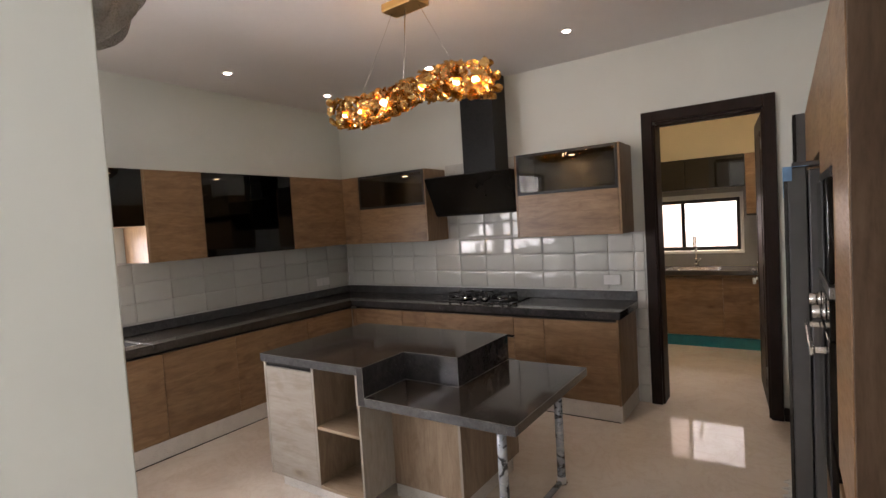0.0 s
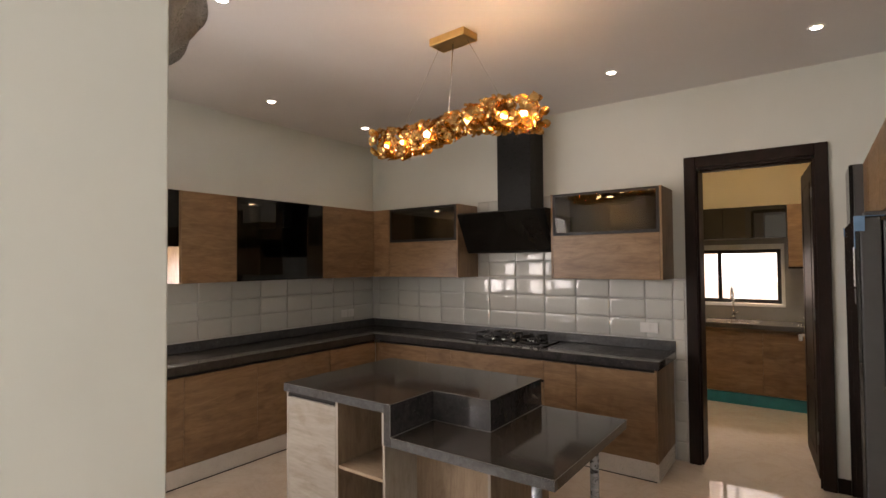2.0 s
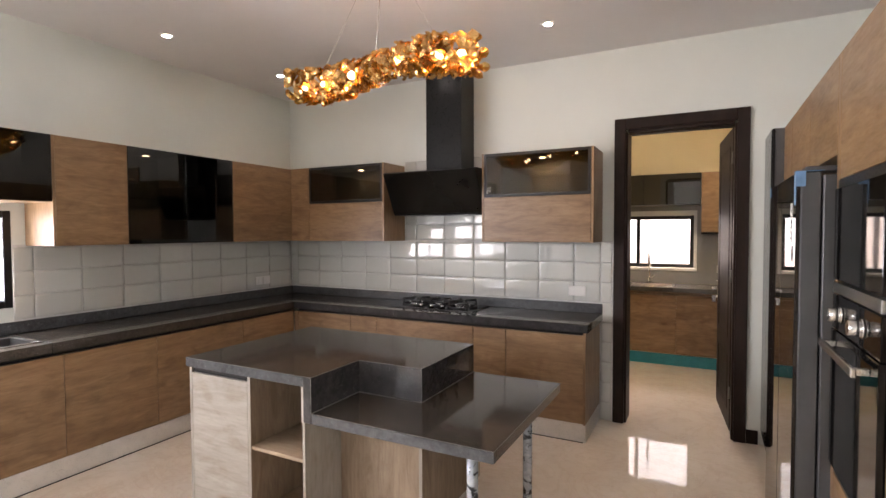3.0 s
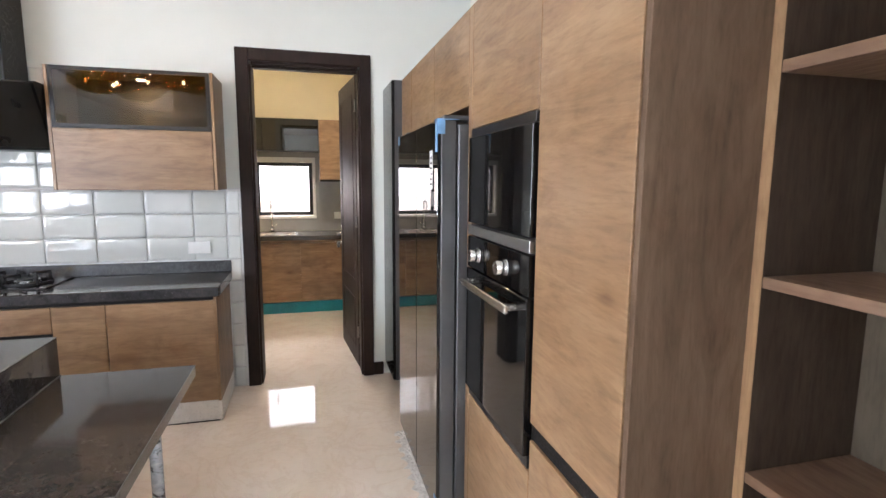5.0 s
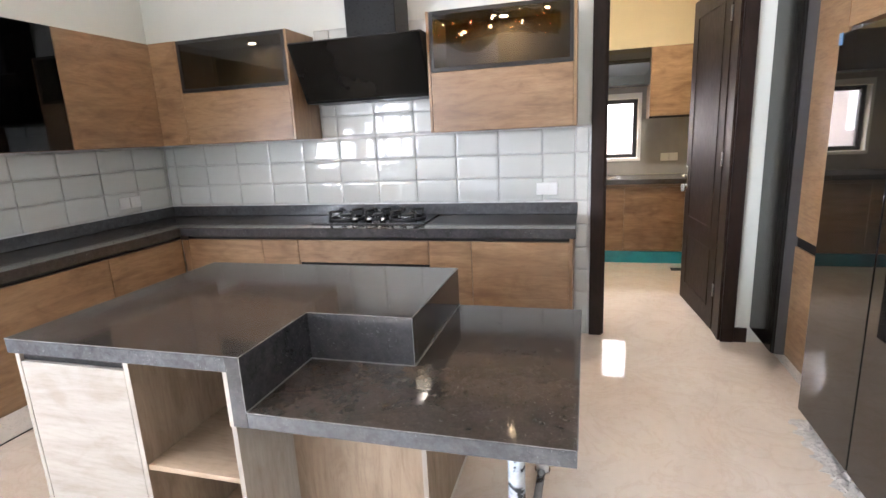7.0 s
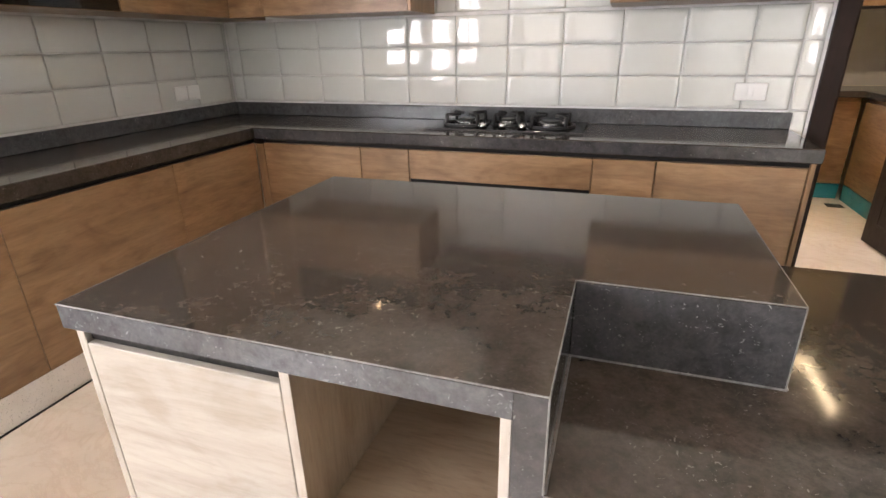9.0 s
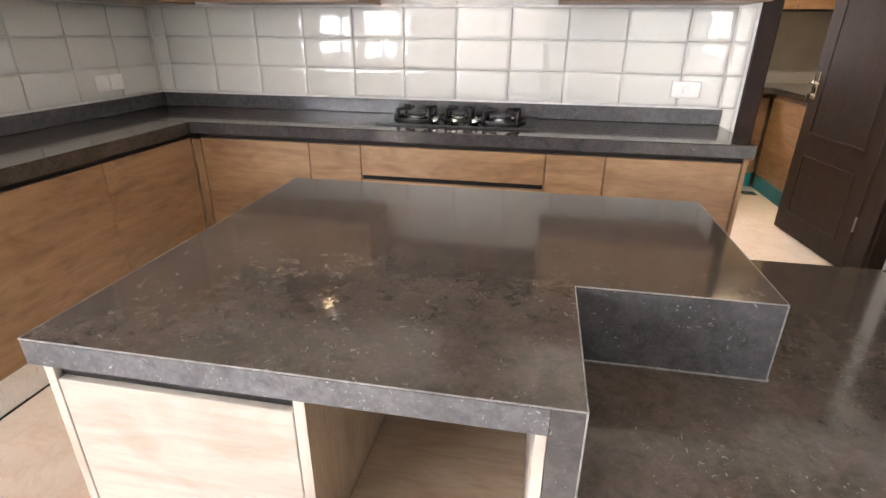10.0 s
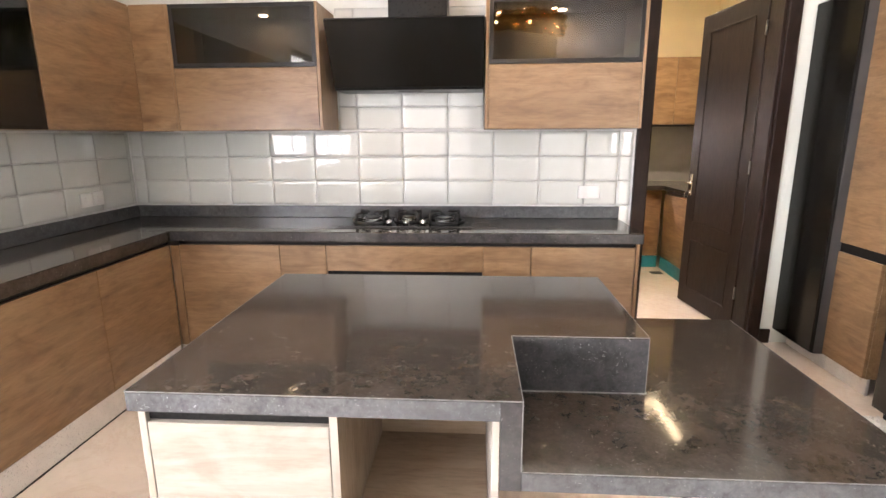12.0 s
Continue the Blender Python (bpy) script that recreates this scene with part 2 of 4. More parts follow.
BLACK_GLASS = plain("black_back_painted_glass", (0.005, 0.0047, 0.0045), 0.035, spread=0.1, scale=2, ior=1.36)
SMOKED = plain("smoked_cabinet_glass", (0.014, 0.0115, 0.008), 0.025, spread=0.15, scale=2, ior=1.65)
TINTED = tinted_glass("smoked_clear_glass", (0.185, 0.165, 0.13))
DARK_TINTED = tinted_glass("dark_smoked_glass", (0.036, 0.034, 0.030))
PUCK_GLOW = glowing("cabinet_light_diffuser", (1.0, 0.88, 0.68), 14)
INNER_BOARD = plain("grey_brown_cabinet_lining", (0.22, 0.185, 0.14), 0.5, spread=0.08)
FRIDGE_GLASS = plain("mirror_black_glass", (0.010, 0.009, 0.008), 0.02, spread=0.1, scale=2, ior=1.58)
DISPLAY_GLASS = plain("satin_black_glass", (0.007, 0.0068, 0.006), 0.16, spread=0.1, scale=2, ior=1.3)
BLACK_ALU = plain("black_anodised_aluminium", (0.018, 0.017, 0.017), 0.35, 0.4, spread=0.1)
HOOD_BLACK = plain("black_hood_enamel", (0.007, 0.007, 0.007), 0.3, spread=0.15, scale=6)
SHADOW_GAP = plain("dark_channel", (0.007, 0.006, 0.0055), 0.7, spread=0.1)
STEEL = plain("brushed_steel", (0.62, 0.61, 0.59), 0.24, 1.0, spread=0.06, scale=20)
DULL_STEEL = plain("dull_steel", (0.30, 0.30, 0.29), 0.3, 1.0, spread=0.06, scale=20)
CHROME = plain("chrome", (0.78, 0.78, 0.78), 0.06, 1.0, spread=0.03)
PLINTH = plain("brushed_aluminium_plinth", (0.68, 0.66, 0.63), 0.30, 0.35, spread=0.06, scale=12)
IRON = plain("cast_iron", (0.012, 0.012, 0.012), 0.5, 0.2, spread=0.2, scale=30, bump=0.2)
GOLD = plain("polished_gold_leaf", (1.0, 0.60, 0.25), 0.20, 1.0, spread=0.25, scale=7)
GOLD_SATIN = plain("satin_gold", (0.80, 0.52, 0.20), 0.32, 1.0, spread=0.08)
BULB = glowing("warm_bulb", (1.0, 0.74, 0.42), 40)
LED = glowing("downlight_led", (1.0, 0.93, 0.82), 200)
STRIP_GLOW = glowing("warm_strip_diffuser", (1.0, 0.80, 0.47), 24)
WHITE_PLASTIC = plain("white_plastic", (0.70, 0.70, 0.68), 0.3, spread=0.02)
FRIDGE_GREY = plain("dark_grey_steel", (0.075, 0.075, 0.077), 0.38, 0.3, spread=0.08)
BLUE_TAPE = plain("blue_masking_tape", (0.13, 0.26, 0.43), 0.5, spread=0.15, scale=30)
TEAL = plain("teal_protective_film", (0.010, 0.20, 0.27), 0.3, spread=0.15, scale=8)
WRAP = plain("crumpled_plastic_wrap", (0.26, 0.26, 0.25), 0.28, spread=0.25, scale=10, bump=0.2)
CLEAR_WRAP = plain("milky_plastic_sheet", (0.62, 0.60, 0.57), 0.25, spread=0.15, scale=25, bump=0.3)
LEG_WRAP = wrapped_metal()
GLASS = glass_pane()
for dull in (HOOD_BLACK, SHADOW_GAP):
    dull.node_tree.nodes["Principled BSDF"].inputs["Specular IOR Level"].default_value = 0.22
# No lamps: these wall colours emit in place of sunlight.
OUTSIDE_WHITE = glowing("glowing_white_render", (1.0, 0.98, 0.96), 5.5)
OUTSIDE_CREAM = glowing("glowing_cream_render", (1.0, 0.86, 0.76), 3.2)
RUBBER = plain("black_rubber", (0.012, 0.012, 0.012), 0.6, spread=0.1)

# ---- builders ----


def box(x0, x1, y0, y1, z0, z1, bevel=0.0, bm=None):
    """Adds a box, its edges rounded a little, to bm or to a new bmesh."""
    b = bmesh.new()
    bmesh.ops.create_cube(b, size=1)
    for v in b.verts:
        v.co = Vector((x0 + (v.co.x + 0.5) * (x1 - x0), y0 + (v.co.y + 0.5) * (y1 - y0), z0 + (v.co.z + 0.5) * (z1 - z0)))
    if bevel:
        bmesh.ops.bevel(b, geom=b.edges[:], offset=bevel, segments=1, affect="EDGES")
    return merge(bm, b)


def merge(bm, b):
    if bm is None:
        return b
    me = bpy.data.meshes.new("tmp")
    b.to_mesh(me)
    b.free()
    bm.from_mesh(me)
    bpy.data.meshes.remove(me)
    return bm


def tube(a, b, radius, bm=None, sides=16, end=None):
    """A round bar from a to b; end: its radius at b."""
    a, b = Vector(a), Vector(b)
    m = bmesh.new()
    bmesh.ops.create_cone(m, cap_ends=True, segments=sides, radius1=radius, radius2=radius if end is None else end, depth=(b - a).length)
    turn = (b - a).to_track_quat("Z", "Y").to_matrix().to_4x4()
    bmesh.ops.transform(m, matrix=Matrix.Translation((a + b) / 2) @ turn, verts=m.verts[:])
    for f in m.faces:
        f.smooth = len(f.verts) == 4
    return merge(bm, m)


def bent_tube(points, radius, bm=None, sides=10):
    """A pipe through the points, with round joints."""
    for a, b in zip(points, points[1:]):
        bm = tube(a, b, radius, bm, sides)
    for p in points[1:-1]:
        s = bmesh.new()
        bmesh.ops.create_uvsphere(s, u_segments=sides, v_segments=6, radius=radius)
        bmesh.ops.translate(s, vec=p, verts=s.verts[:])
        bm = merge(bm, s)
    return bm


def ring(centre, outer, inner, height, bm=None, sides=24):
    b = bmesh.new()
    rows = [[b.verts.new((centre[0] + r * math.cos(a), centre[1] + r * math.sin(a), centre[2] + z))
             for a in (2 * math.pi * i / sides for i in range(sides))]
            for r, z in ((outer, 0), (outer, height), (inner, height), (inner, 0))]
    for k in range(4):
        for i in range(sides):
            b.faces.new((rows[k][i], rows[k][(i + 1) % sides], rows[(k + 1) % 4][(i + 1) % sides], rows[(k + 1) % 4][i]))
    return merge(bm, b)


def mesh_of(name, bm, mat):
    me = bpy.data.meshes.new(name)
    bmesh.ops.recalc_face_normals(bm, faces=bm.faces[:])
    bm.to_mesh(me)
    bm.free()
    me.materials.append(mat)
    return me


def thing(name, at, label, category, group=""):
    ob = new(name)
    ob.location = at
    ob.empty_display_size = 0.1
    return tagged(ob, label, category, group)


def part(name, bm, mat, parent, label=""):
    """One mesh object under a thing or a part, drawn in the world's own coordinates."""
    ob = new(name, mesh_of(name, bm, mat))
    ob.parent = parent
    if parent.type == "EMPTY":
        ob.matrix_parent_inverse = Matrix.Translation(-parent.location)
    if label:
        ob["label"] = label
    return ob


def structure(name, bm, mat, label):
    return tagged(new(name, mesh_of(name, bm, mat)), label, "", "", "structure")


def single(name, bm, mat, label, category, group=""):
    return tagged(new(name, mesh_of(name, bm, mat)), label, category, group)


def pierced_wall(along, lo, hi, a0, a1, z0, z1, openings):
    """A wall that runs along x or y, lo to hi thick, with openings (a0, a1, z0, z1) through it."""
    bm = None
    cuts = sorted(openings)
    edge = a0
    spans = []
    for o in cuts:
        spans += [(edge, o[0], z0, z1), (o[0], o[1], z0, o[2]), (o[0], o[1], o[3], z1)]
        edge = o[1]
    spans.append((edge, a1, z0, z1))
    for p, q, r, t in spans:
        if q - p > 1e-4 and t - r > 1e-4:
            bm = box(p, q, lo, hi, r, t, 0, bm) if along == "x" else box(lo, hi, p, q, r, t, 0, bm)
    return bm


# ---- rooms ----
FLOOR_Z, TOP = 0.0, 3.0
XW, XE, YN, YS = -3.47, 1.70, 5.03, -4.6
W1, W2 = (1.05, 2.44, 1.05, 1.70), (-2.06, 0.80, 0.95, 2.58)
WS, WE = (-3.22, -1.18, 0.38, 2.42), (-2.70, -1.10, 0.90, 2.20)
DOOR = (0.075, 0.873, 0.0, 2.36)
PW = (-0.76, 0.52, 1.09, 1.74)
structure("floor", box(-3.75, 1.95, -4.85, 8.0, -0.2, 0.0), MARBLE, "polished cream marble floor running through kitchen and pantry")
structure("ceiling", box(-3.75, 1.95, -4.85, 5.23, TOP, TOP + 0.2), CEILING_PAINT, "plain off-white painted plaster ceiling")
wall_west = structure("wall_west", pierced_wall("y", XW - 0.22, XW, -4.85, YN, 0, TOP, [W1, W2]), PAINT, "off-white painted wall with windows")
wall_north = structure("wall_north", pierced_wall("x", YN, YN + 0.2, XW - 0.22, XE + 0.25, 0, TOP, [DOOR]), PAINT, "off-white painted wall with the pantry doorway")
structure("wall_east", pierced_wall("y", XE, XE + 0.25, -4.85, YN, 0, TOP, [WE]), PAINT, "off-white painted wall behind the tall units")
structure("wall_south", pierced_wall("x", YS - 0.25, YS, XW, XE, 0, TOP, [WS]), PAINT, "off-white painted wall closing the dining side")
# Only the east end is in view; the rest is lengthened to block east daylight.
structure("column", box(-1.15, -0.05, 0.72, 0.97, 0, TOP, 0.004), PAINT, "off-white painted column between kitchen and dining area")
# pantry shell
structure("pantry_wall_north", pierced_wall("x", 7.70, 7.90, -1.5, 1.8, 0, 2.9, [PW]), LAMP_TINTED_PAINT, "cream painted pantry wall with a window, warm lamplight in its colour")
structure("pantry_wall_west", box(-1.5, -1.3, 5.23, 7.70, 0, 2.9), LAMP_TINTED_PAINT, "cream painted pantry wall, warm lamplight in its colour")
structure("pantry_wall_east", box(1.6, 1.8, 5.23, 7.70, 0, 2.9), LAMP_TINTED_PAINT, "cream painted pantry wall, warm lamplight in its colour")
structure("pantry_lining_south", pierced_wall("x", 5.23, 5.24, -1.3, 1.6, 0, 2.9, [(0.0, 0.95, 0, 2.44)]), LAMP_TINTED_PAINT, "cream painted face of the dividing wall, warm lamplight in its colour")
structure("pantry_ceiling", box(-1.5, 1.8, 5.24, 7.9, 2.9, 3.1), CEILING_PAINT, "plain painted pantry ceiling")
structure("baseboard", box(0.934, 1.010, 5.012, 5.029, 0, 0.10, 0.002), WENGE, "dark stained wooden skirting board")


def window_unit(name, along, plane, depth, opening, splits, label):
    """A black framed window set in a wall: frame bars, mullions and one pane per light."""
    a0, a1, z0, z1 = opening
    root = tagged(new(name), label, "", "", "structure")
    w = 0.045

    def bar(p, q, r, s, thick=depth, off=0.0):
        lo, hi = plane - thick / 2 + off, plane + thick / 2 + off
        return box(p, q, lo, hi, r, s, 0.003) if along == "x" else box(lo, hi, p, q, r, s, 0.003)
    part("window_frame", merge(merge(merge(bar(a0, a0 + w, z0, z1), bar(a1 - w, a1, z0, z1)),
                    bar(a0 + w, a1 - w, z0, z0 + w)), bar(a0 + w, a1 - w, z1 - w, z1)), BLACK_ALU, root)
    for s in splits:
        part("mullion", bar(s - 0.022, s + 0.022, z0 + w, z1 - w, depth * 0.8), BLACK_ALU, root)
    edges = [a0 + w] + [e for s in splits for e in (s - 0.022, s + 0.022)] + [a1 - w]
    for p, q in zip(edges[::2], edges[1::2]):
        pane = part("pane", bar(p, q, z0 + w, z1 - w, 0.006), GLASS, root, "clear glass")
        pane.visible_shadow = False
    return root


window_unit("window_1", "y", -3.505, 0.06, W1, (1.745,), "black aluminium window over the kitchen sink")
window_unit("window_2", "y", -3.515, 0.06, W2, (-1.08, -0.17), "black aluminium sliding window in the dining area")
window_unit("window_3", "x", 7.80, 0.06, PW, (-0.13,), "black aluminium sliding window over the pantry sink")
window_unit("window_4", "x", -4.70, 0.06, WS, (-2.2,), "black framed window at the end of the dining area")
# Frame for the added east opening, out of view.
window_unit("added_window_5", "y", 1.80, 0.06, WE, (-1.9,), "unseen black framed window, added beside the dining area")
structure("window_trim", merge(merge(merge(box(PW[0] - 0.03, PW[1] + 0.035, 7.672, 7.697, PW[2] - 0.035, PW[2], 0.002),
          box(PW[0] - 0.03, PW[1] + 0.035, 7.672, 7.697, PW[3], PW[3] + 0.06, 0.002)),
          box(PW[1], PW[1] + 0.035, 7.672, 7.697, PW[2], PW[3], 0.002)), box(PW[0] - 0.03, PW[0], 7.672, 7.697, PW[2], PW[3], 0.002)),
          WHITE_PLASTIC, "white window surround")

# neighbouring wall beyond the pantry window; its emission stands in for sunlight
backdrop = structure("backdrop", box(-6.0, 6.0, 11.0, 11.1, -1.0, 7.0), OUTSIDE_WHITE, "white wall of the neighbouring house, glowing for sunlight")
part("lower_band", box(-6.0, 6.0, 10.95, 10.999, -1.0, 1.22), OUTSIDE_CREAM, backdrop, "cream base of the wall, glowing for sunlight")
part("pier", box(-1.9, -0.62, 10.93, 10.998, 1.221, 7.0), OUTSIDE_CREAM, backdrop, "cream pier, glowing for sunlight")

# doorway casing and open door
casing = tagged(new("door_1"), "dark stained wooden door casing with its door standing open", "", "", "structure")
for p, q, r, s in ((0.0, 0.085, 0, 2.437), (0.852, 0.932, 0, 2.437), (0.085, 0.852, 2.352, 2.437)):
    part("casing", box(p, q, 5.0, 5.028, r, s, 0.004), WENGE, casing)
for p, q, r, s in ((0.077, 0.10, 0, 2.37), (0.838, 0.861, 0, 2.37), (0.10, 0.838, 2.335, 2.358)):
    part("jamb", box(p, q, 5.03, 5.235, r, s if s < 2.36 else 2.335, 0.003), WENGE, casing)
part("door_stop", box(0.10, 0.838, 5.09, 5.12, 2.32, 2.334, 0.002), WENGE, casing)


def door_leaf():
    """The open leaf, hinged on the far jamb; built shut along x and then swung."""
    width, high, thick = 0.80, 2.325, 0.042
    swing = Matrix.Translation((0.832, 5.20, 0.008)) @ Matrix.Rotation(radians(-84.5), 4, "Z")

    def swung(bm):
        bmesh.ops.transform(bm, matrix=swing, verts=bm.verts[:])
        return bm
    leaf = part("door_leaf", swung(box(-width, 0, 0, thick, 0, high, 0.003)), WENGE, casing, "dark stained panelled door, standing open")
    for z0, z1 in ((0.14, 0.56), (0.70, 2.20)):
        for face in (-0.004, thick):
            bm = None
            x0, x1 = -width + 0.12, -0.12
            for bx in ((x0, x1, z0, z0 + 0.014), (x0, x1, z1 - 0.014, z1), (x0, x0 + 0.014, z0 + 0.014, z1 - 0.014), (x1 - 0.014, x1, z0 + 0.014, z1 - 0.014)):
                bm = box(bx[0], bx[1], face, face + 0.004, bx[2], bx[3], 0.0015, bm)
            part("moulding", swung(bm), WENGE, leaf)
    for face, out in ((0.0, -1), (thick, 1)):
        bm = box(-width + 0.03, -width + 0.07, min(face, face + out * 0.008), max(face, face + out * 0.008), 0.92, 1.10, 0.002)
        bm = tube((-width + 0.05, face, 1.03), (-width + 0.05, face + out * 0.05, 1.03), 0.009, bm)
        bm = tube((-width + 0.05, face + out * 0.05, 1.03), (-width + 0.17, face + out * 0.05, 1.03), 0.009, bm)
        part("door_handle", swung(bm), CHROME, leaf, "chrome lever handle")
    part("lock_cylinder", swung(tube((-width + 0.05, -0.02, 0.95), (-width + 0.05, 0.0, 0.95), 0.012)), STEEL, leaf)
    part("key", swung(box(-width + 0.046, -width + 0.054, -0.05, -0.02, 0.90, 0.96, 0.001)), STEEL, leaf)
    for z in (0.25, 1.15, 2.05):
        part("hinge", swung(tube((0.004, -0.004, z), (0.004, -0.004, z + 0.09), 0.006)), DULL_STEEL, leaf)


door_leaf()

# ---- base cabinets ----
Y_FACE, X_FACE = 4.47, -2.905
CT_TOP, CT_LOW, GAP_LOW = 0.876, 0.815, 0.793


def base_unit_north(x0, x1, drawers=(), label="oak laminate base cabinet under the stone worktop"):
    u = thing("base_cabinet", ((x0 + x1) / 2, 4.75, 0), label, "cabinet", "kitchen base cabinets")
    part("body", box(x0, x1, Y_FACE + 0.022, 5.0, 0.138, 0.813, 0), OAK_X, u)
    edges = [0.14, *drawers, GAP_LOW - 0.004]
    for a, b in zip(edges, edges[1:]):
        part("drawer_front" if drawers else "door", box(x0 + 0.0018, x1 - 0.0018, Y_FACE, Y_FACE + 0.02, a + (0.024 if a in drawers else 0), b, 0.0015), OAK_X, u)
        if a in drawers:
            part("finger_groove", box(x0 + 0.004, x1 - 0.004, Y_FACE + 0.010, Y_FACE + 0.019, a, a + 0.022), SHADOW_GAP, u)
    part("handle_channel", box(x0, x1, Y_FACE + 0.004, Y_FACE + 0.020, GAP_LOW, 0.813), SHADOW_GAP, u, "black recessed handle channel")
    part("plinth", box(x0, x1, Y_FACE + 0.004, Y_FACE + 0.02, 0.007, 0.137), PLINTH, u, "brushed aluminium plinth")
    part("plinth_seal", box(x0, x1, Y_FACE, Y_FACE + 0.02, 0.0005, 0.0068), RUBBER, u, "black rubber seal")
    return u


for x0, x1, d in ((-2.85, -2.225, ()), (-2.225, -1.94, ()), (-1.94, -0.999, (0.40, 0.61)), (-0.999, -0.719, ()), (-0.719, -0.122, ())):
    base_unit_north(x0, x1, d)
end = thing("end_panel", (-0.11, 4.75, 0), "oak laminate end panel closing the run of base cabinets", "panel")
part("panel", box(-0.121, -0.103, 4.455, 5.0, 0.139, 0.813, 0.001), OAK_Z, end)
part("plinth", box(-0.121, -0.105, 4.475, 5.0, 0.001, 0.138), PLINTH, end)


def base_unit_west(y0, y1):
    u = thing("base_cabinet", (-3.18, (y0 + y1) / 2, 0), "oak laminate base cabinet under the stone worktop", "cabinet", "kitchen base cabinets")
    part("body", box(-3.44, X_FACE - 0.022, y0, y1, 0.138, 0.813), OAK_Y, u)
    part("door", box(X_FACE - 0.02, X_FACE, y0 + 0.0018, y1 - 0.0018, 0.14, GAP_LOW - 0.004, 0.0015), OAK_Y, u)
    part("handle_channel", box(X_FACE - 0.020, X_FACE - 0.004, y0, y1, GAP_LOW, 0.813), SHADOW_GAP, u, "black recessed handle channel")
    part("plinth", box(X_FACE - 0.02, X_FACE - 0.004, y0, y1, 0.007, 0.137), PLINTH, u, "brushed aluminium plinth")
    part("plinth_seal", box(X_FACE - 0.02, X_FACE, y0, y1, 0.0005, 0.0068), RUBBER, u, "black rubber seal")


for y0, y1 in ((1.0, 1.66), (1.66, 2.46), (2.46, 3.07), (3.07, 3.85), (3.85, 4.466)):
    base_unit_west(y0, y1)
corner = thing("corner_post", (-2.878, 4.48, 0), "oak laminate corner post where the two cabinet runs meet", "panel")
part("panel", box(-2.903, -2.853, 4.469, 4.489, 0.139, 0.783), OAK_Z, corner)
part("plinth", box(-2.903, -2.853, 4.474, 4.49, 0.001, 0.137), PLINTH, corner)

SINK = (1.55, 2.39)


def worktop():
    """The L of stone round two walls, open over the sink, with its upstands."""
    w = thing("worktop", (-2.0, 4.75, CT_LOW), "dark brown-grey polished granite worktop with upstand", "worktop")
    part("slab", box(-3.455, -0.085, 4.448, 5.02, CT_LOW, CT_TOP, 0.003), GRANITE, w)
    for a, b, c, d in ((-3.455, -2.885, SINK[1], 4.446), (-3.455, -3.36, *SINK), (-2.99, -2.885, *SINK), (-3.455, -2.885, 1.0, SINK[0])):
        part("slab", box(a, b, c, d, CT_LOW, CT_TOP, 0.003), GRANITE, w)
    part("front_edge", box(-2.883, -0.087, 4.443, 4.447, CT_LOW + 0.003, CT_TOP - 0.003, 0.001), GRANITE_RISER, w)
    part("upstand", box(-3.435, -0.085, 5.0, 5.02, CT_TOP + 0.001, 0.957, 0.002), GRANITE_EDGE, w)
    part("upstand", box(-3.455, -3.436, 1.0, 5.02, CT_TOP + 0.001, 0.957, 0.002), GRANITE_EDGE, w)


worktop()


def sink_bowl(name, x0, x1, y0, y1, top, label, bowl=None):
    s = thing(name, ((x0 + x1) / 2, (y0 + y1) / 2, top), label, "sink")
    bm = None
    t, deep = 0.012, 0.17
    for b in ((x0, x1, y0, y0 + t), (x0, x1, y1 - t, y1), (x0, x0 + t, y0 + t, y1 - t), (x1 - t, x1, y0 + t, y1 - t)):
        bm = box(*b, top - deep, top, 0, bm)
    part("bowl", box(x0, x1, y0, y1, top - deep - 0.01, top - deep, 0, bm), bowl or STEEL, s)
    bm = None
    r = 0.022
    for b in ((x0 - r, x1 + r, y0 - r, y0), (x0 - r, x1 + r, y1, y1 + r), (x0 - r, x0, y0, y1), (x1, x1 + r, y0, y1)):
        bm = box(*b, top + 0.0005, top + 0.004, 0.001, bm)
    part("rim", bm, STEEL, s)
    part("drain", ring(((x0 + x1) / 2, (y0 + y1) / 2, top - deep), 0.045, 0.02, 0.004), CHROME, s)
    return s


def mixer(name, at, reach, label, mat):
    """A tall kitchen tap: base, post, bow, spout and lever."""
    f = thing(name, at, label, "tap")
    x, y, z = at
    part("base", tube((x, y, z), (x, y, z + 0.05), 0.024), mat, f)
    pts = [(x, y, z + 0.04), (x, y, z + 0.30)]
    for i in range(1, 9):
        a = math.pi * i / 8
        k = (1 - math.cos(a)) / 2
        pts.append((x + reach[0] * k, y + reach[1] * k, z + 0.30 + 0.09 * math.sin(a)))
    pts.append((pts[-1][0], pts[-1][1], z + 0.24))
    part("spout", bent_tube(pts, 0.011), mat, f)
    part("lever", tube((x, y, z + 0.05), (x + 0.06, y, z + 0.10), 0.007), mat, f)
    return f


sink_bowl("sink", -3.336, -3.014, SINK[0] + 0.024, SINK[1] - 0.024, CT_TOP, "dark grey sink bowl with a steel rim in the worktop", FRIDGE_GREY)
mixer("tap", (-3.40, 2.05, CT_TOP), (0.2, 0.0), "chrome kitchen mixer tap behind the sink", CHROME)


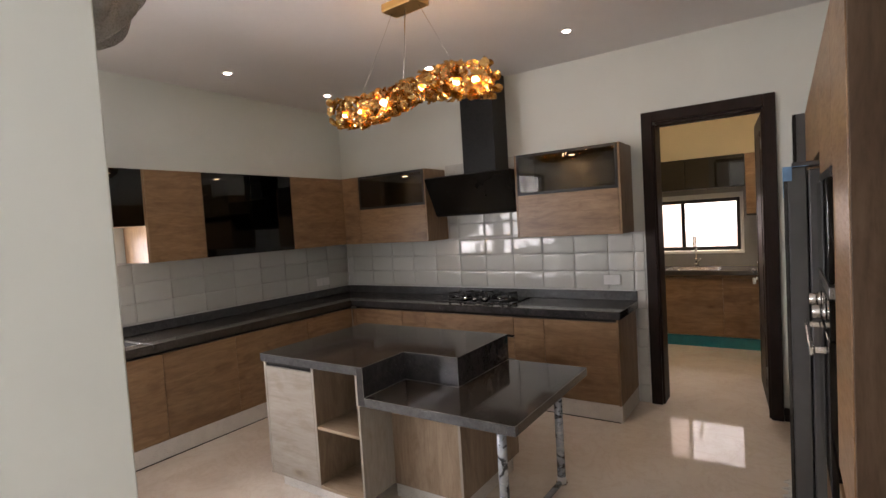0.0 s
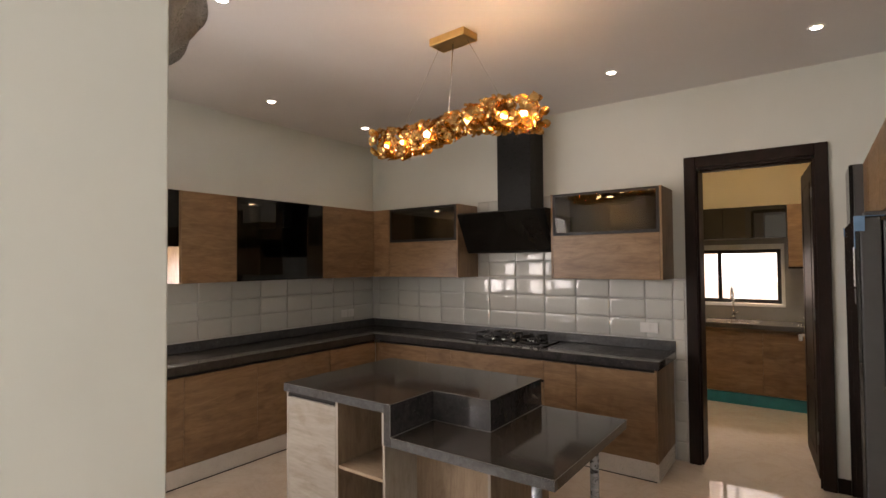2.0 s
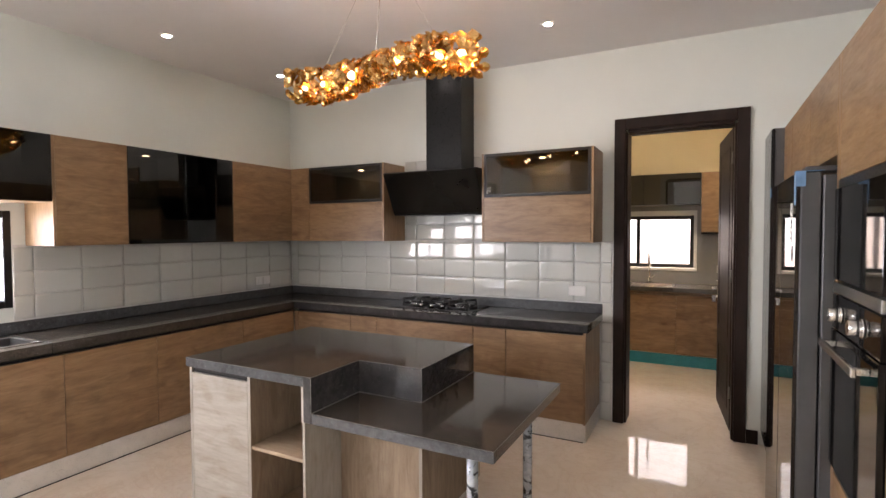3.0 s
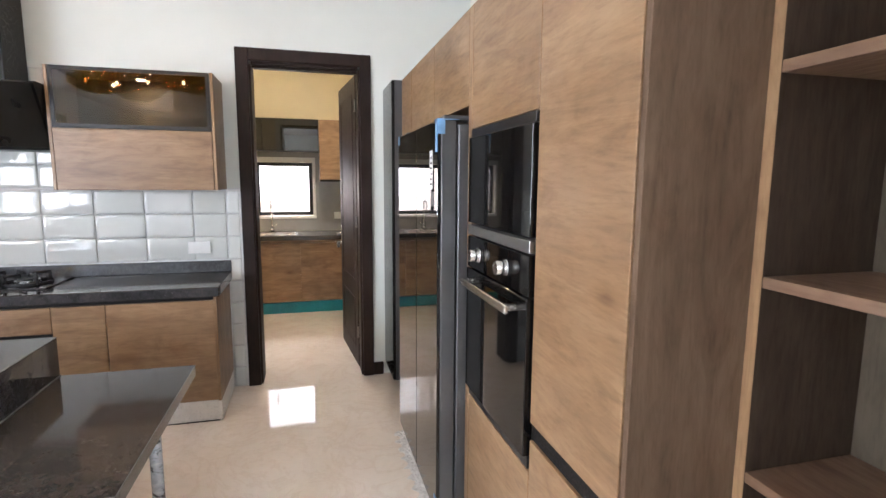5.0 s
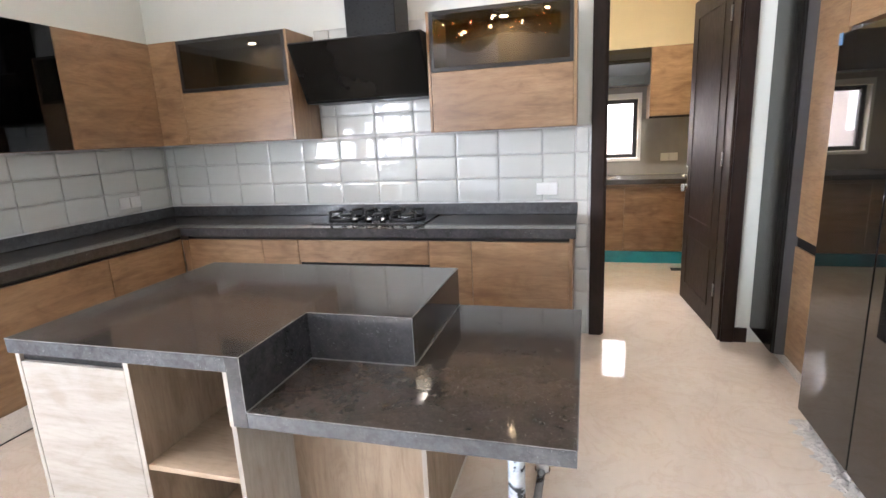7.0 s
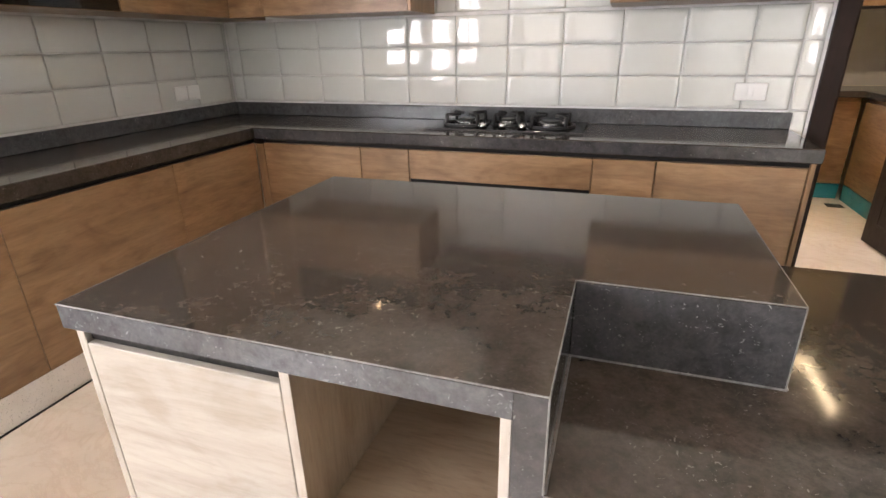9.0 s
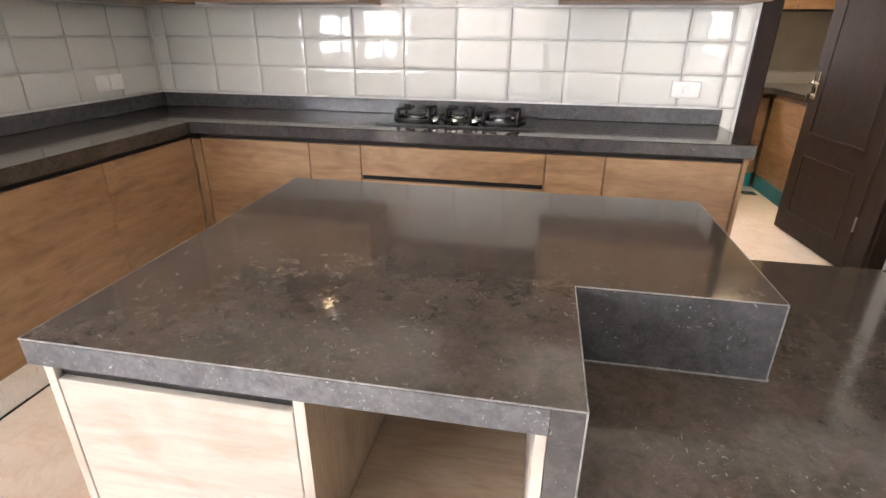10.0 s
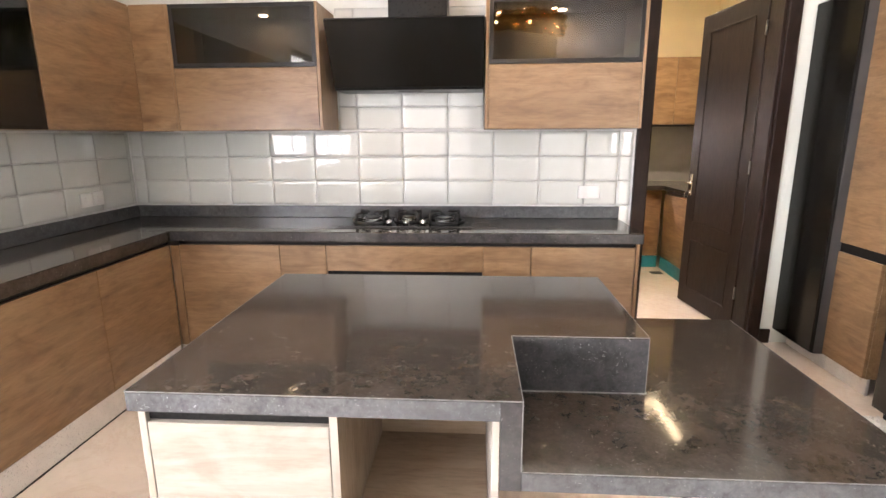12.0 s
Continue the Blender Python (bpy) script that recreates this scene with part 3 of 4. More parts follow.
def hob():
    h = thing("gas_hob", (-1.48, 4.79, CT_TOP), "black glass gas hob with three burners on the worktop", "hob")
    part("glass_top", box(-1.895, -1.065, 4.60, 4.985, CT_TOP + 0.001, CT_TOP + 0.010, 0.002), BLACK_GLASS, h)
    part("trim", box(-1.898, -1.062, 4.594, 4.599, CT_TOP + 0.001, CT_TOP + 0.010, 0.001), BLACK_ALU, h)
    for cx, cy, r in ((-1.715, 4.80, 0.068), (-1.48, 4.83, 0.052), (-1.245, 4.80, 0.068)):
        z = CT_TOP + 0.010
        b = part("burner", ring((cx, cy, z), r, r * 0.55, 0.020), STEEL, h, "steel burner ring")
        part("burner_cap", tube((cx, cy, z + 0.020), (cx, cy, z + 0.030), r * 0.72), IRON, b)
        s = part("pan_support", ring((cx, cy, z + 0.001), r * 1.9, r * 1.72, 0.010), IRON, h, "cast iron pan support")
        for k in range(4):
            a = math.pi / 4 + k * math.pi / 2
            c0, s0 = math.cos(a), math.sin(a)
            bm = tube((cx + c0 * r * 1.8, cy + s0 * r * 1.8, z), (cx + c0 * r * 1.8, cy + s0 * r * 1.8, z + 0.060), 0.010, None, 8)
            bm = tube((cx + c0 * r * 1.85, cy + s0 * r * 1.85, z + 0.056), (cx + c0 * r * 0.6, cy + s0 * r * 0.6, z + 0.056), 0.009, bm, 8)
            part("arm", bm, IRON, s)
    for kx in (-1.585, -1.48, -1.375):
        k = part("knob", tube((kx, 4.655, CT_TOP + 0.010), (kx, 4.655, CT_TOP + 0.038), 0.020, None, 18, 0.017), CHROME, h, "chrome knob")
        part("grip", box(kx - 0.003, kx + 0.003, 4.639, 4.671, CT_TOP + 0.0385, CT_TOP + 0.043, 0.001), CHROME, k)


hob()

# ---- wall cabinets ----
UP_LOW, UP_TOP, Y_UP, X_UP = 1.465, 2.187, 4.645, -3.095


def puck(u, px, py):
    lamp = part("cabinet_light", tube((px, py, UP_TOP - 0.030), (px, py, UP_TOP - 0.0185), 0.034, None, 18), STEEL, u, "small round cabinet light, switched on")
    part("diffuser", tube((px, py, UP_TOP - 0.0325), (px, py, UP_TOP - 0.0303), 0.027, None, 18), PUCK_GLOW, lamp)


def glazed_unit(x0, x1, label, puck_x):
    """Wall cabinet with a flap of framed smoked glass above an oak flap."""
    u = thing("wall_cabinet", ((x0 + x1) / 2, 4.83, UP_LOW), label, "cabinet", "kitchen wall cabinets")
    part("body", box(x0, x1, Y_UP + 0.022, 5.01, UP_LOW, 1.846), OAK_X, u)
    part("top_board", box(x0, x1, Y_UP + 0.022, 5.01, UP_TOP - 0.018, UP_TOP), INNER_BOARD, u)
    part("back_board", box(x0, x1, 4.995, 5.01, 1.8465, UP_TOP - 0.0185), INNER_BOARD, u)
    for sx in (x0, x1 - 0.016):
        part("inner_side", box(sx, sx + 0.016, Y_UP + 0.022, 4.9945, 1.8465, UP_TOP - 0.0185), INNER_BOARD, u)
    puck(u, puck_x, 4.84)
    part("side_panel", box(x1 + 0.0005, x1 + 0.018, Y_UP, 5.01, UP_LOW, UP_TOP, 0.001), OAK_Z, u)
    part("side_panel", box(x0 - 0.018, x0 - 0.0005, Y_UP, 5.01, UP_LOW, UP_TOP, 0.001), OAK_Z, u)
    part("flap", box(x0 + 0.002, x1 - 0.002, Y_UP, Y_UP + 0.020, UP_LOW + 0.002, 1.828, 0.0015), OAK_X, u)
    glass_flap = part("glass_flap", box(x0 + 0.024, x1 - 0.024, Y_UP + 0.003, Y_UP + 0.012, 1.856, UP_TOP - 0.024), TINTED, u, "smoked glass in a black frame")
    for b in ((x0 + 0.002, x1 - 0.002, 1.832, 1.856), (x0 + 0.002, x1 - 0.002, UP_TOP - 0.024, UP_TOP - 0.002),
              (x0 + 0.002, x0 + 0.024, 1.856, UP_TOP - 0.024), (x1 - 0.024, x1 - 0.002, 1.856, UP_TOP - 0.024)):
        part("frame_bar", box(b[0], b[1], Y_UP - 0.001, Y_UP + 0.020, b[2], b[3], 0.001), BLACK_ALU, glass_flap)
    return u


glazed_unit(-2.857, -1.985, "oak wall cabinet with a smoked glass upper flap", -2.36)
glazed_unit(-0.977, -0.108, "oak wall cabinet with a smoked glass upper flap beside the door", -0.54)
filler = thing("corner_filler", (-2.98, 4.66, UP_LOW), "oak filler panel in the corner of the wall cabinets", "panel")
part("panel", box(X_UP + 0.001, -2.876, Y_UP, Y_UP + 0.02, UP_LOW, UP_TOP, 0.001), OAK_X, filler)


def west_unit(y0, y1, z0, fronts, label, mat, side=False):
    u = thing("wall_cabinet", (-3.28, (y0 + y1) / 2, z0), label, "cabinet", "kitchen wall cabinets")
    if mat is DARK_TINTED:
        part("bottom_board", box(-3.46, X_UP - 0.022, y0, y1, z0, z0 + 0.018), OAK_Y, u)
        part("top_board", box(-3.46, X_UP - 0.022, y0, y1, UP_TOP - 0.018, UP_TOP), INNER_BOARD, u)
        part("back_board", box(-3.46, -3.445, y0, y1, z0 + 0.0185, UP_TOP - 0.0185), INNER_BOARD, u)
        for sy in (y0, (y0 + y1) / 2 - 0.008, y1 - 0.016):
            part("inner_side", box(-3.4445, X_UP - 0.022, sy, sy + 0.016, z0 + 0.0185, UP_TOP - 0.0185), INNER_BOARD, u)
        if z0 < 1.6:
            part("shelf", box(-3.4445, X_UP - 0.06, y0 + 0.0165, (y0 + y1) / 2 - 0.0085, 1.82, 1.836, 0.001), INNER_BOARD, u)
        puck(u, -3.26, y0 + 0.24 if z0 < 1.6 else y1 - 0.37)
    else:
        part("body", box(-3.46, X_UP - 0.022, y0, y1, z0, UP_TOP), OAK_Y, u)
    if side:
        part("side_panel", box(-3.46, X_UP - 0.001, y0 - 0.016, y0 - 0.0005, z0, UP_TOP, 0.001), OAK_Z, u)
    for a, b in fronts:
        part("glass_door" if mat is DARK_TINTED else "door", box(X_UP - 0.02, X_UP, a + 0.0015, b - 0.0015, z0 + 0.002, UP_TOP - 0.001, 0.0015), mat, u)


west_unit(1.05, 2.512, 1.752, ((1.05, 1.78), (1.78, 2.512)), "black glass fronted wall cabinet above the sink window", DARK_TINTED)
west_unit(2.53, 2.998, UP_LOW, ((2.53, 2.998),), "oak laminate wall cabinet", OAK_Y, True)
west_unit(3.002, 3.928, UP_LOW, ((3.002, 3.465), (3.465, 3.928)), "black glass fronted wall cabinet", DARK_TINTED)
west_unit(3.932, 5.01, UP_LOW, ((3.932, 4.642),), "oak laminate corner wall cabinet", OAK_Y)


def hood():
    h = thing("cooker_hood", (-1.455, 4.85, 1.70), "black slanted cooker hood with a square chimney", "cooker hood")
    bm = bmesh.new()
    prof = [(4.545, 2.062), (4.562, 2.075), (5.0, 2.075), (5.0, 1.70), (4.735, 1.70), (4.722, 1.712)]
    sides = [[bm.verts.new((x, y, z)) for y, z in prof] for x in (-1.905, -1.005)]
    bm.faces.new(sides[0])
    bm.faces.new(sides[1][::-1])
    for i in range(6):
        bm.faces.new((sides[0][i], sides[1][i], sides[1][(i + 1) % 6], sides[0][(i + 1) % 6]))
    part("canopy", bm, HOOD_BLACK, h)
    bm = box(-1.90, -1.01, -0.006, 0, -0.39, 0, 0.002)
    tilt = math.atan2(0.177, 0.35)
    bmesh.ops.transform(bm, matrix=Matrix.Translation((0, 4.540, 2.065)) @ Matrix.Rotation(tilt, 4, "X"), verts=bm.verts[:])
    part("glass_front", bm, DISPLAY_GLASS, h, "black glass front panel")
    part("chimney", box(-1.568, -1.222, 4.73, 5.0, 2.076, 2.999, 0.003), HOOD_BLACK, h)
    part("light_strip", box(-1.53, -1.38, 4.80, 4.86, 1.696, 1.6995), BLACK_ALU, h)


hood()


def switch_plate(at, facing, wide, gangs, label):
    s = thing("socket_plate", at, label, "socket", "wall plates")
    x, y, z = at
    for i in range(gangs):
        o = (i - (gangs - 1) / 2) * wide
        if facing == "y":
            p = part("plate", box(x + o - wide / 2 + 0.002, x + o + wide / 2 - 0.002, y - 0.010, y, z - 0.043, z + 0.043, 0.003), WHITE_PLASTIC, s)
            part("rocker", box(x + o - 0.012, x + o + 0.012, y - 0.014, y - 0.0105, z - 0.02, z + 0.02, 0.001), WHITE_PLASTIC, p)
        else:
            p = part("plate", box(x, x + 0.010, y + o - wide / 2 + 0.002, y + o + wide / 2 - 0.002, z - 0.043, z + 0.043, 0.003), WHITE_PLASTIC, s)
            part("rocker", box(x + 0.0105, x + 0.014, y + o - 0.012, y + o + 0.012, z - 0.02, z + 0.02, 0.001), WHITE_PLASTIC, p)


switch_plate((-0.29, 5.010, 1.055), "y", 0.150, 1, "white double socket plate on the tiles")
switch_plate((-3.451, 4.585, 1.05), "x", 0.10, 2, "pair of white socket plates on the tiles")

# ---- island ----


def island():
    """Two-level stone top with a step, on oak cabinets, with two wrapped legs."""
    i = thing("kitchen_island", (-1.0, 3.0, 0), "kitchen island with stepped dark granite top and pale oak cabinets", "kitchen island")
    x0, xs, xc, x1 = -1.824, -0.945, -0.565, -0.042
    y0, yn, y1 = 2.52, 2.885, 3.51
    top, low, t = 0.880, 0.712, 0.049

    def prism(outline, za, zb, bev=0.003):
        bm = bmesh.new()
        a, b = [[bm.verts.new((x, y, z)) for x, y in outline] for z in (za, zb)]
        bm.faces.new(a[::-1])
        bm.faces.new(b)
        for k in range(len(outline)):
            bm.faces.new((a[k], a[(k + 1) % len(outline)], b[(k + 1) % len(outline)], b[k]))
        bmesh.ops.recalc_face_normals(bm, faces=bm.faces[:])
        bmesh.ops.bevel(bm, geom=bm.edges[:], offset=bev, segments=1, affect="EDGES")
        return bm
    part("upper_top", prism([(x0, y0), (xs, y0), (xs, yn), (xc, yn), (xc, y1), (x0, y1)], top - 0.004, top, 0.0012), GRANITE, i, "polished brown-grey granite")
    part("upper_edge", box(x0 + 0.001, xs - 0.0482, y0 + 0.001, y0 + 0.03, top - t, top - 0.0045, 0.0003), GRANITE_EDGE, i, "paler grey matt granite edge")
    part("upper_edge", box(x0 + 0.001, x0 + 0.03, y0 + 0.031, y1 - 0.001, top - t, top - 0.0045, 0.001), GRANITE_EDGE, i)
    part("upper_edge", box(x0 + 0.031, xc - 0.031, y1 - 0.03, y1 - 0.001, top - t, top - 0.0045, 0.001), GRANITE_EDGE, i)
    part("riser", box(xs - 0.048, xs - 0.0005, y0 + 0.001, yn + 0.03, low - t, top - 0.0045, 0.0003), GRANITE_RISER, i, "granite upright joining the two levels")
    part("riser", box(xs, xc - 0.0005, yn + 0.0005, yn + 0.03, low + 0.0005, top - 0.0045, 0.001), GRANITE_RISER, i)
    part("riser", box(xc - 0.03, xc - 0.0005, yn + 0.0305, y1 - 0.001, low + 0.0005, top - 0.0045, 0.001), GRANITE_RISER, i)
    part("lower_top", box(xs, x1, y0, y1, low - 0.004, low, 0.0012), GRANITE, i, "polished brown-grey granite")
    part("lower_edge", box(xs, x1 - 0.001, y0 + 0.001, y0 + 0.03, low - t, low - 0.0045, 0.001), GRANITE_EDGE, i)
    part("lower_edge", box(x1 - 0.031, x1 - 0.001, y0 + 0.031, y1 - 0.001, low - t, low - 0.0045, 0.001), GRANITE, i)
    # ground, paler stone along the edges and the joint at the foot of the step
    r = 0.0021
    for a, b, c, d, z in ((x0, xs, y0 - 0.0006, y0 + r, top), (x0 - 0.0006, x0 + r, y0 + r, y1, top), (xs - r, xs + 0.0006, y0, yn, top),
                          (xs, xc, yn - 0.0006, yn + r, top), (xc - r, xc + 0.0006, yn + r, y1, top), (xs, x1, y0 - 0.0006, y0 + r, low),
                          (x1 - r, x1 + 0.0006, y0 + r, y1, low)):
        part("arris", box(a, b, c, d, z - r, z + 0.0004, 0.0008), ARRIS, i, "pale ground edge of the stone")
    for a, b, c, d in ((xs, xs + 0.004, y0 + 0.004, yn), (xs + 0.004, xc, yn - 0.004, yn), (xc, xc + 0.004, yn, y1)):
        part("joint", box(a, b, c, d, low + 0.0004, low + 0.003), ARRIS, i, "pale line of sealant")
    part("arris", box(xs - r, xs + 0.0006, y0 - 0.0004, y0 + r, low + 0.0004, top - r, 0.0008), ARRIS, i)
    part("arris", box(xc - r, xc + 0.0006, yn - 0.0006, yn + r, low + 0.003, top - r, 0.0008), ARRIS, i)
    # carcass
    f, back = 2.530, 3.48
    part("side_panel", box(-1.806, -1.788, f, back, 0.105, 0.8305, 0.001), PALE_Z, i)
    part("divider", box(-1.368, -1.350, f + 0.002, 3.05, 0.105, 0.8305, 0.0005), PANELWOOD_Z, i, "brown oak divider")
    part("edge_band", box(-1.368, -1.350, f, f + 0.0019, 0.105, 0.8305), PALE_Z, i, "pale oak edge band")
    part("side_panel", box(-1.010, -0.993, f, 3.05, 0.105, 0.658, 0.001), PALE_Z, i)
    part("side_panel", box(-1.010, -0.994, f - 0.006, 3.05, 0.6585, 0.8305, 0.001), PALE_Z, i)
    part("back_panel", box(-1.350, -1.010, 3.03, 3.05, 0.105, 0.8305), TAN_X, i)
    part("rear_body", box(-1.787, -0.995, 3.051, back, 0.105, 0.8305), OAK_X, i)
    part("cupboard_body", box(-1.787, -1.369, f + 0.024, 3.05, 0.105, 0.80), OAK_X, i)
    part("door", box(-1.786, -1.370, f, f + 0.02, 0.107, 0.800, 0.0015), PALE_X, i, "pale weathered oak door")
    part("handle_channel", box(-1.787, -1.369, f + 0.012, f + 0.04, 0.802, 0.8305), SHADOW_GAP, i)
    part("shelf", box(-1.349, -1.011, f + 0.004, 3.029, 0.462, 0.480, 0.001), TAN_X, i)
    part("bottom_board", box(-1.349, -1.011, f, 3.029, 0.105, 0.125, 0.001), TAN_X, i)
    part("table_cabinet", box(-0.992, -0.512, 2.79, back, 0.105, 0.658, 0.0015), PANELWOOD_Z, i, "oak cabinet panel under the lower table")
    part("edge_band", box(-0.527, -0.511, 2.7885, 2.7898, 0.107, 0.657), PALE_Z, i, "pale oak edge band")
    part("plinth", box(-1.78, -1.02, 2.60, 2.618, 0.001, 0.104), PLINTH, i, "brushed aluminium plinth")
    part("plinth", box(-1.019, -0.54, 2.83, 2.848, 0.001, 0.104), PLINTH, i)
    part("plinth", box(-0.558, -0.54, 2.849, 3.44, 0.001, 0.104), PLINTH, i)
    part("plinth", box(-1.78, -1.762, 2.619, 3.44, 0.001, 0.104), PLINTH, i)
    for lx, ly, bare in ((-0.212, 2.70, 0.26), (-0.198, 3.41, 0.05)):
        leg = part("leg", tube((lx, ly, bare), (lx, ly, 0.648), 0.025, None, 20), LEG_WRAP, i, "chrome leg in crumpled plastic wrap")
        part("sleeve", tube((lx, ly, 0.012), (lx, ly, bare - 0.0005), 0.027, None, 20), WHITE_PLASTIC, leg, "white protective sleeve")
        part("foot", tube((lx, ly, 0.0005), (lx, ly, 0.0118), 0.034, None, 20), CHROME, leg)
        part("flange", tube((lx, ly, 0.6485), (lx, ly, 0.6585), 0.045, None, 20), CHROME, leg)
    # Bar laid along the patchy line between the two feet.
    part("floor_bar", tube((-0.210, 2.735, 0.017), (-0.200, 3.375, 0.017), 0.0165, None, 14), LEG_WRAP, i, "patterned bar on the floor between the legs")


island()

# ---- tall units ----
XT, TALL = 1.093, 2.20


def tall_door(u, y0, y1, z0, z1, mat=None, x=XT):
    return part("door", box(x, x + 0.02, y0 + 0.0015, y1 - 0.0015, z0, z1, 0.0015), mat or OAK_Y, u)


larder = thing("larder_unit", (1.4, 2.21, 0), "tall oak laminate larder cabinet with a black finger groove", "cabinet", "tall units")
part("body", box(XT + 0.022, 1.69, 1.998, 2.447, 0.10, TALL), OAK_Y, larder)
tall_door(larder, 1.998, 2.447, 0.818, TALL)
tall_door(larder, 1.998, 2.447, 0.105, 0.762)
part("finger_groove", box(XT + 0.010, XT + 0.021, 1.998, 2.447, 0.762, 0.818), SHADOW_GAP, larder, "black recessed finger groove")
part("end_panel", box(XT + 0.003, 1.69, 1.978, 1.996, 0.003, TALL, 0.001), END_SHADE_OAK_Z, larder)
part("plinth", box(XT + 0.03, XT + 0.045, 1.998, 2.447, 0.001, 0.099), PLINTH, larder)

oven_unit = thing("oven_unit", (1.4, 2.75, 0), "tall oak laminate housing round the built-in ovens", "cabinet", "tall units")
part("body", box(XT + 0.03, 1.69, 2.4485, 3.049, 0.10, 0.64), OAK_Y, oven_unit)
part("body", box(XT + 0.03, 1.69, 2.4485, 3.049, 1.742, TALL), OAK_Y, oven_unit)
part("niche_back", box(1.60, 1.69, 2.4485, 3.049, 0.6405, 1.7415), SHADOW_GAP, oven_unit)
tall_door(oven_unit, 2.4485, 3.049, 0.105, 0.655)
tall_door(oven_unit, 2.4485, 3.049, 1.737, TALL)
part("side_panel", box(XT, 1.69, 3.0505, 3.098, 0.10, TALL, 0.001), OAK_Z, oven_unit)
part("plinth", box(XT + 0.03, XT + 0.045, 2.4485, 3.098, 0.001, 0.099), PLINTH, oven_unit)


def ovens():
    y0, y1 = 2.456, 3.043
    o = thing("built_in_oven", (1.3, 2.75, 0.66), "black glass built-in oven with steel knobs and bar handle", "oven")
    part("body", box(XT + 0.012, 1.58, y0, y1, 0.658, 1.325), BLACK_ALU, o)
    part("bottom_vent", box(XT - 0.002, XT + 0.0115, y0, y1, 0.662, 0.70, 0.001), BLACK_ALU, o)
    part("oven_door", box(XT - 0.018, XT + 0.0115, y0, y1, 0.704, 1.195, 0.002), BLACK_GLASS, o, "black glass oven door")
    part("control_panel", box(XT - 0.014, XT + 0.0115, y0, y1, 1.199, 1.322, 0.002), BLACK_GLASS, o)
    for ky in (2.632, 2.906):
        k = part("knob", tube((XT - 0.0145, ky, 1.26), (XT - 0.052, ky, 1.26), 0.024, None, 22, 0.022), STEEL, o, "steel control knob")
        part("collar", tube((XT - 0.0142, ky, 1.26), (XT - 0.020, ky, 1.26), 0.029, None, 22), CHROME, k)
    part("display", box(XT - 0.0150, XT - 0.0143, 2.70, 2.84, 1.235, 1.285), SMOKED, o)
    bar = part("handle", box(XT - 0.066, XT - 0.052, 2.51, 2.99, 1.138, 1.166, 0.003), STEEL, o, "steel bar handle")
    for hy in (2.53, 2.95):
        part("handle_post", box(XT - 0.0515, XT - 0.0183, hy, hy + 0.02, 1.142, 1.162, 0.002), STEEL, bar)
    m = thing("built_in_microwave", (1.3, 2.75, 1.326), "black glass built-in microwave above the oven", "microwave")
    part("body", box(XT + 0.012, 1.55, y0, y1, 1.328, 1.735), BLACK_ALU, m)
    part("steel_strip", box(XT - 0.014, XT + 0.0115, y0, y1, 1.328, 1.366, 0.0015), DULL_STEEL, m, "brushed steel strip")
    part("door", box(XT - 0.014, XT + 0.0115, y0, y1, 1.375, 1.700, 0.002), BLACK_GLASS, m, "black glass door")
    part("top_trim", box(XT - 0.004, XT + 0.0115, y0, y1, 1.703, 1.733, 0.001), BLACK_ALU, m)


ovens()

bridge = thing("bridge_unit", (1.4, 3.68, 1.83), "oak laminate cabinet above the fridge", "cabinet", "tall units")
part("body", box(XT + 0.022, 1.69, 3.10, 4.268, 1.834, TALL), OAK_Y, bridge)
tall_door(bridge, 3.10, 3.684, 1.832, TALL)
tall_door(bridge, 3.684, 4.268, 1.832, TALL)
narrow = thing("narrow_unit", (1.4, 4.44, 0), "tall narrow oak laminate cabinet beside the fridge", "cabinet", "tall units")
part("body", box(XT + 0.022, 1.69, 4.27, 4.608, 0.10, TALL), OAK_Y, narrow)
tall_door(narrow, 4.27, 4.608, 0.808, TALL)
tall_door(narrow, 4.27, 4.608, 0.105, 0.752)
part("finger_groove", box(XT + 0.010, XT + 0.021, 4.27, 4.608, 0.752, 0.808), SHADOW_GAP, narrow)
part("plinth", box(XT + 0.03, XT + 0.045, 4.27, 4.608, 0.001, 0.099), PLINTH, narrow)
glazed = thing("display_unit", (1.4, 4.82, 0), "tall display cabinet with a black framed smoked glass door", "cabinet", "tall units")
part("body", box(1.046, 1.69, 4.611, 5.026, 0.10, TALL), FRIDGE_GREY, glazed)
gd = part("glass_door", box(1.024, 1.030, 4.616, 5.020, 0.108, TALL - 0.004, 0.001), DISPLAY_GLASS, glazed, "dark glass door")
for b in ((4.612, 5.024, 0.104, 0.150), (4.612, 5.024, TALL - 0.046, TALL), (4.612, 4.652, 0.150, TALL - 0.046), (4.984, 5.024, 0.150, TALL - 0.046)):
    part("frame_bar", box(1.0305, 1.045, b[0], b[1], b[2], b[3], 0.001), SHADOW_GAP, gd)
part("plinth", box(XT + 0.03, XT + 0.045, 4.611, 5.010, 0.001, 0.099), PLINTH, glazed)


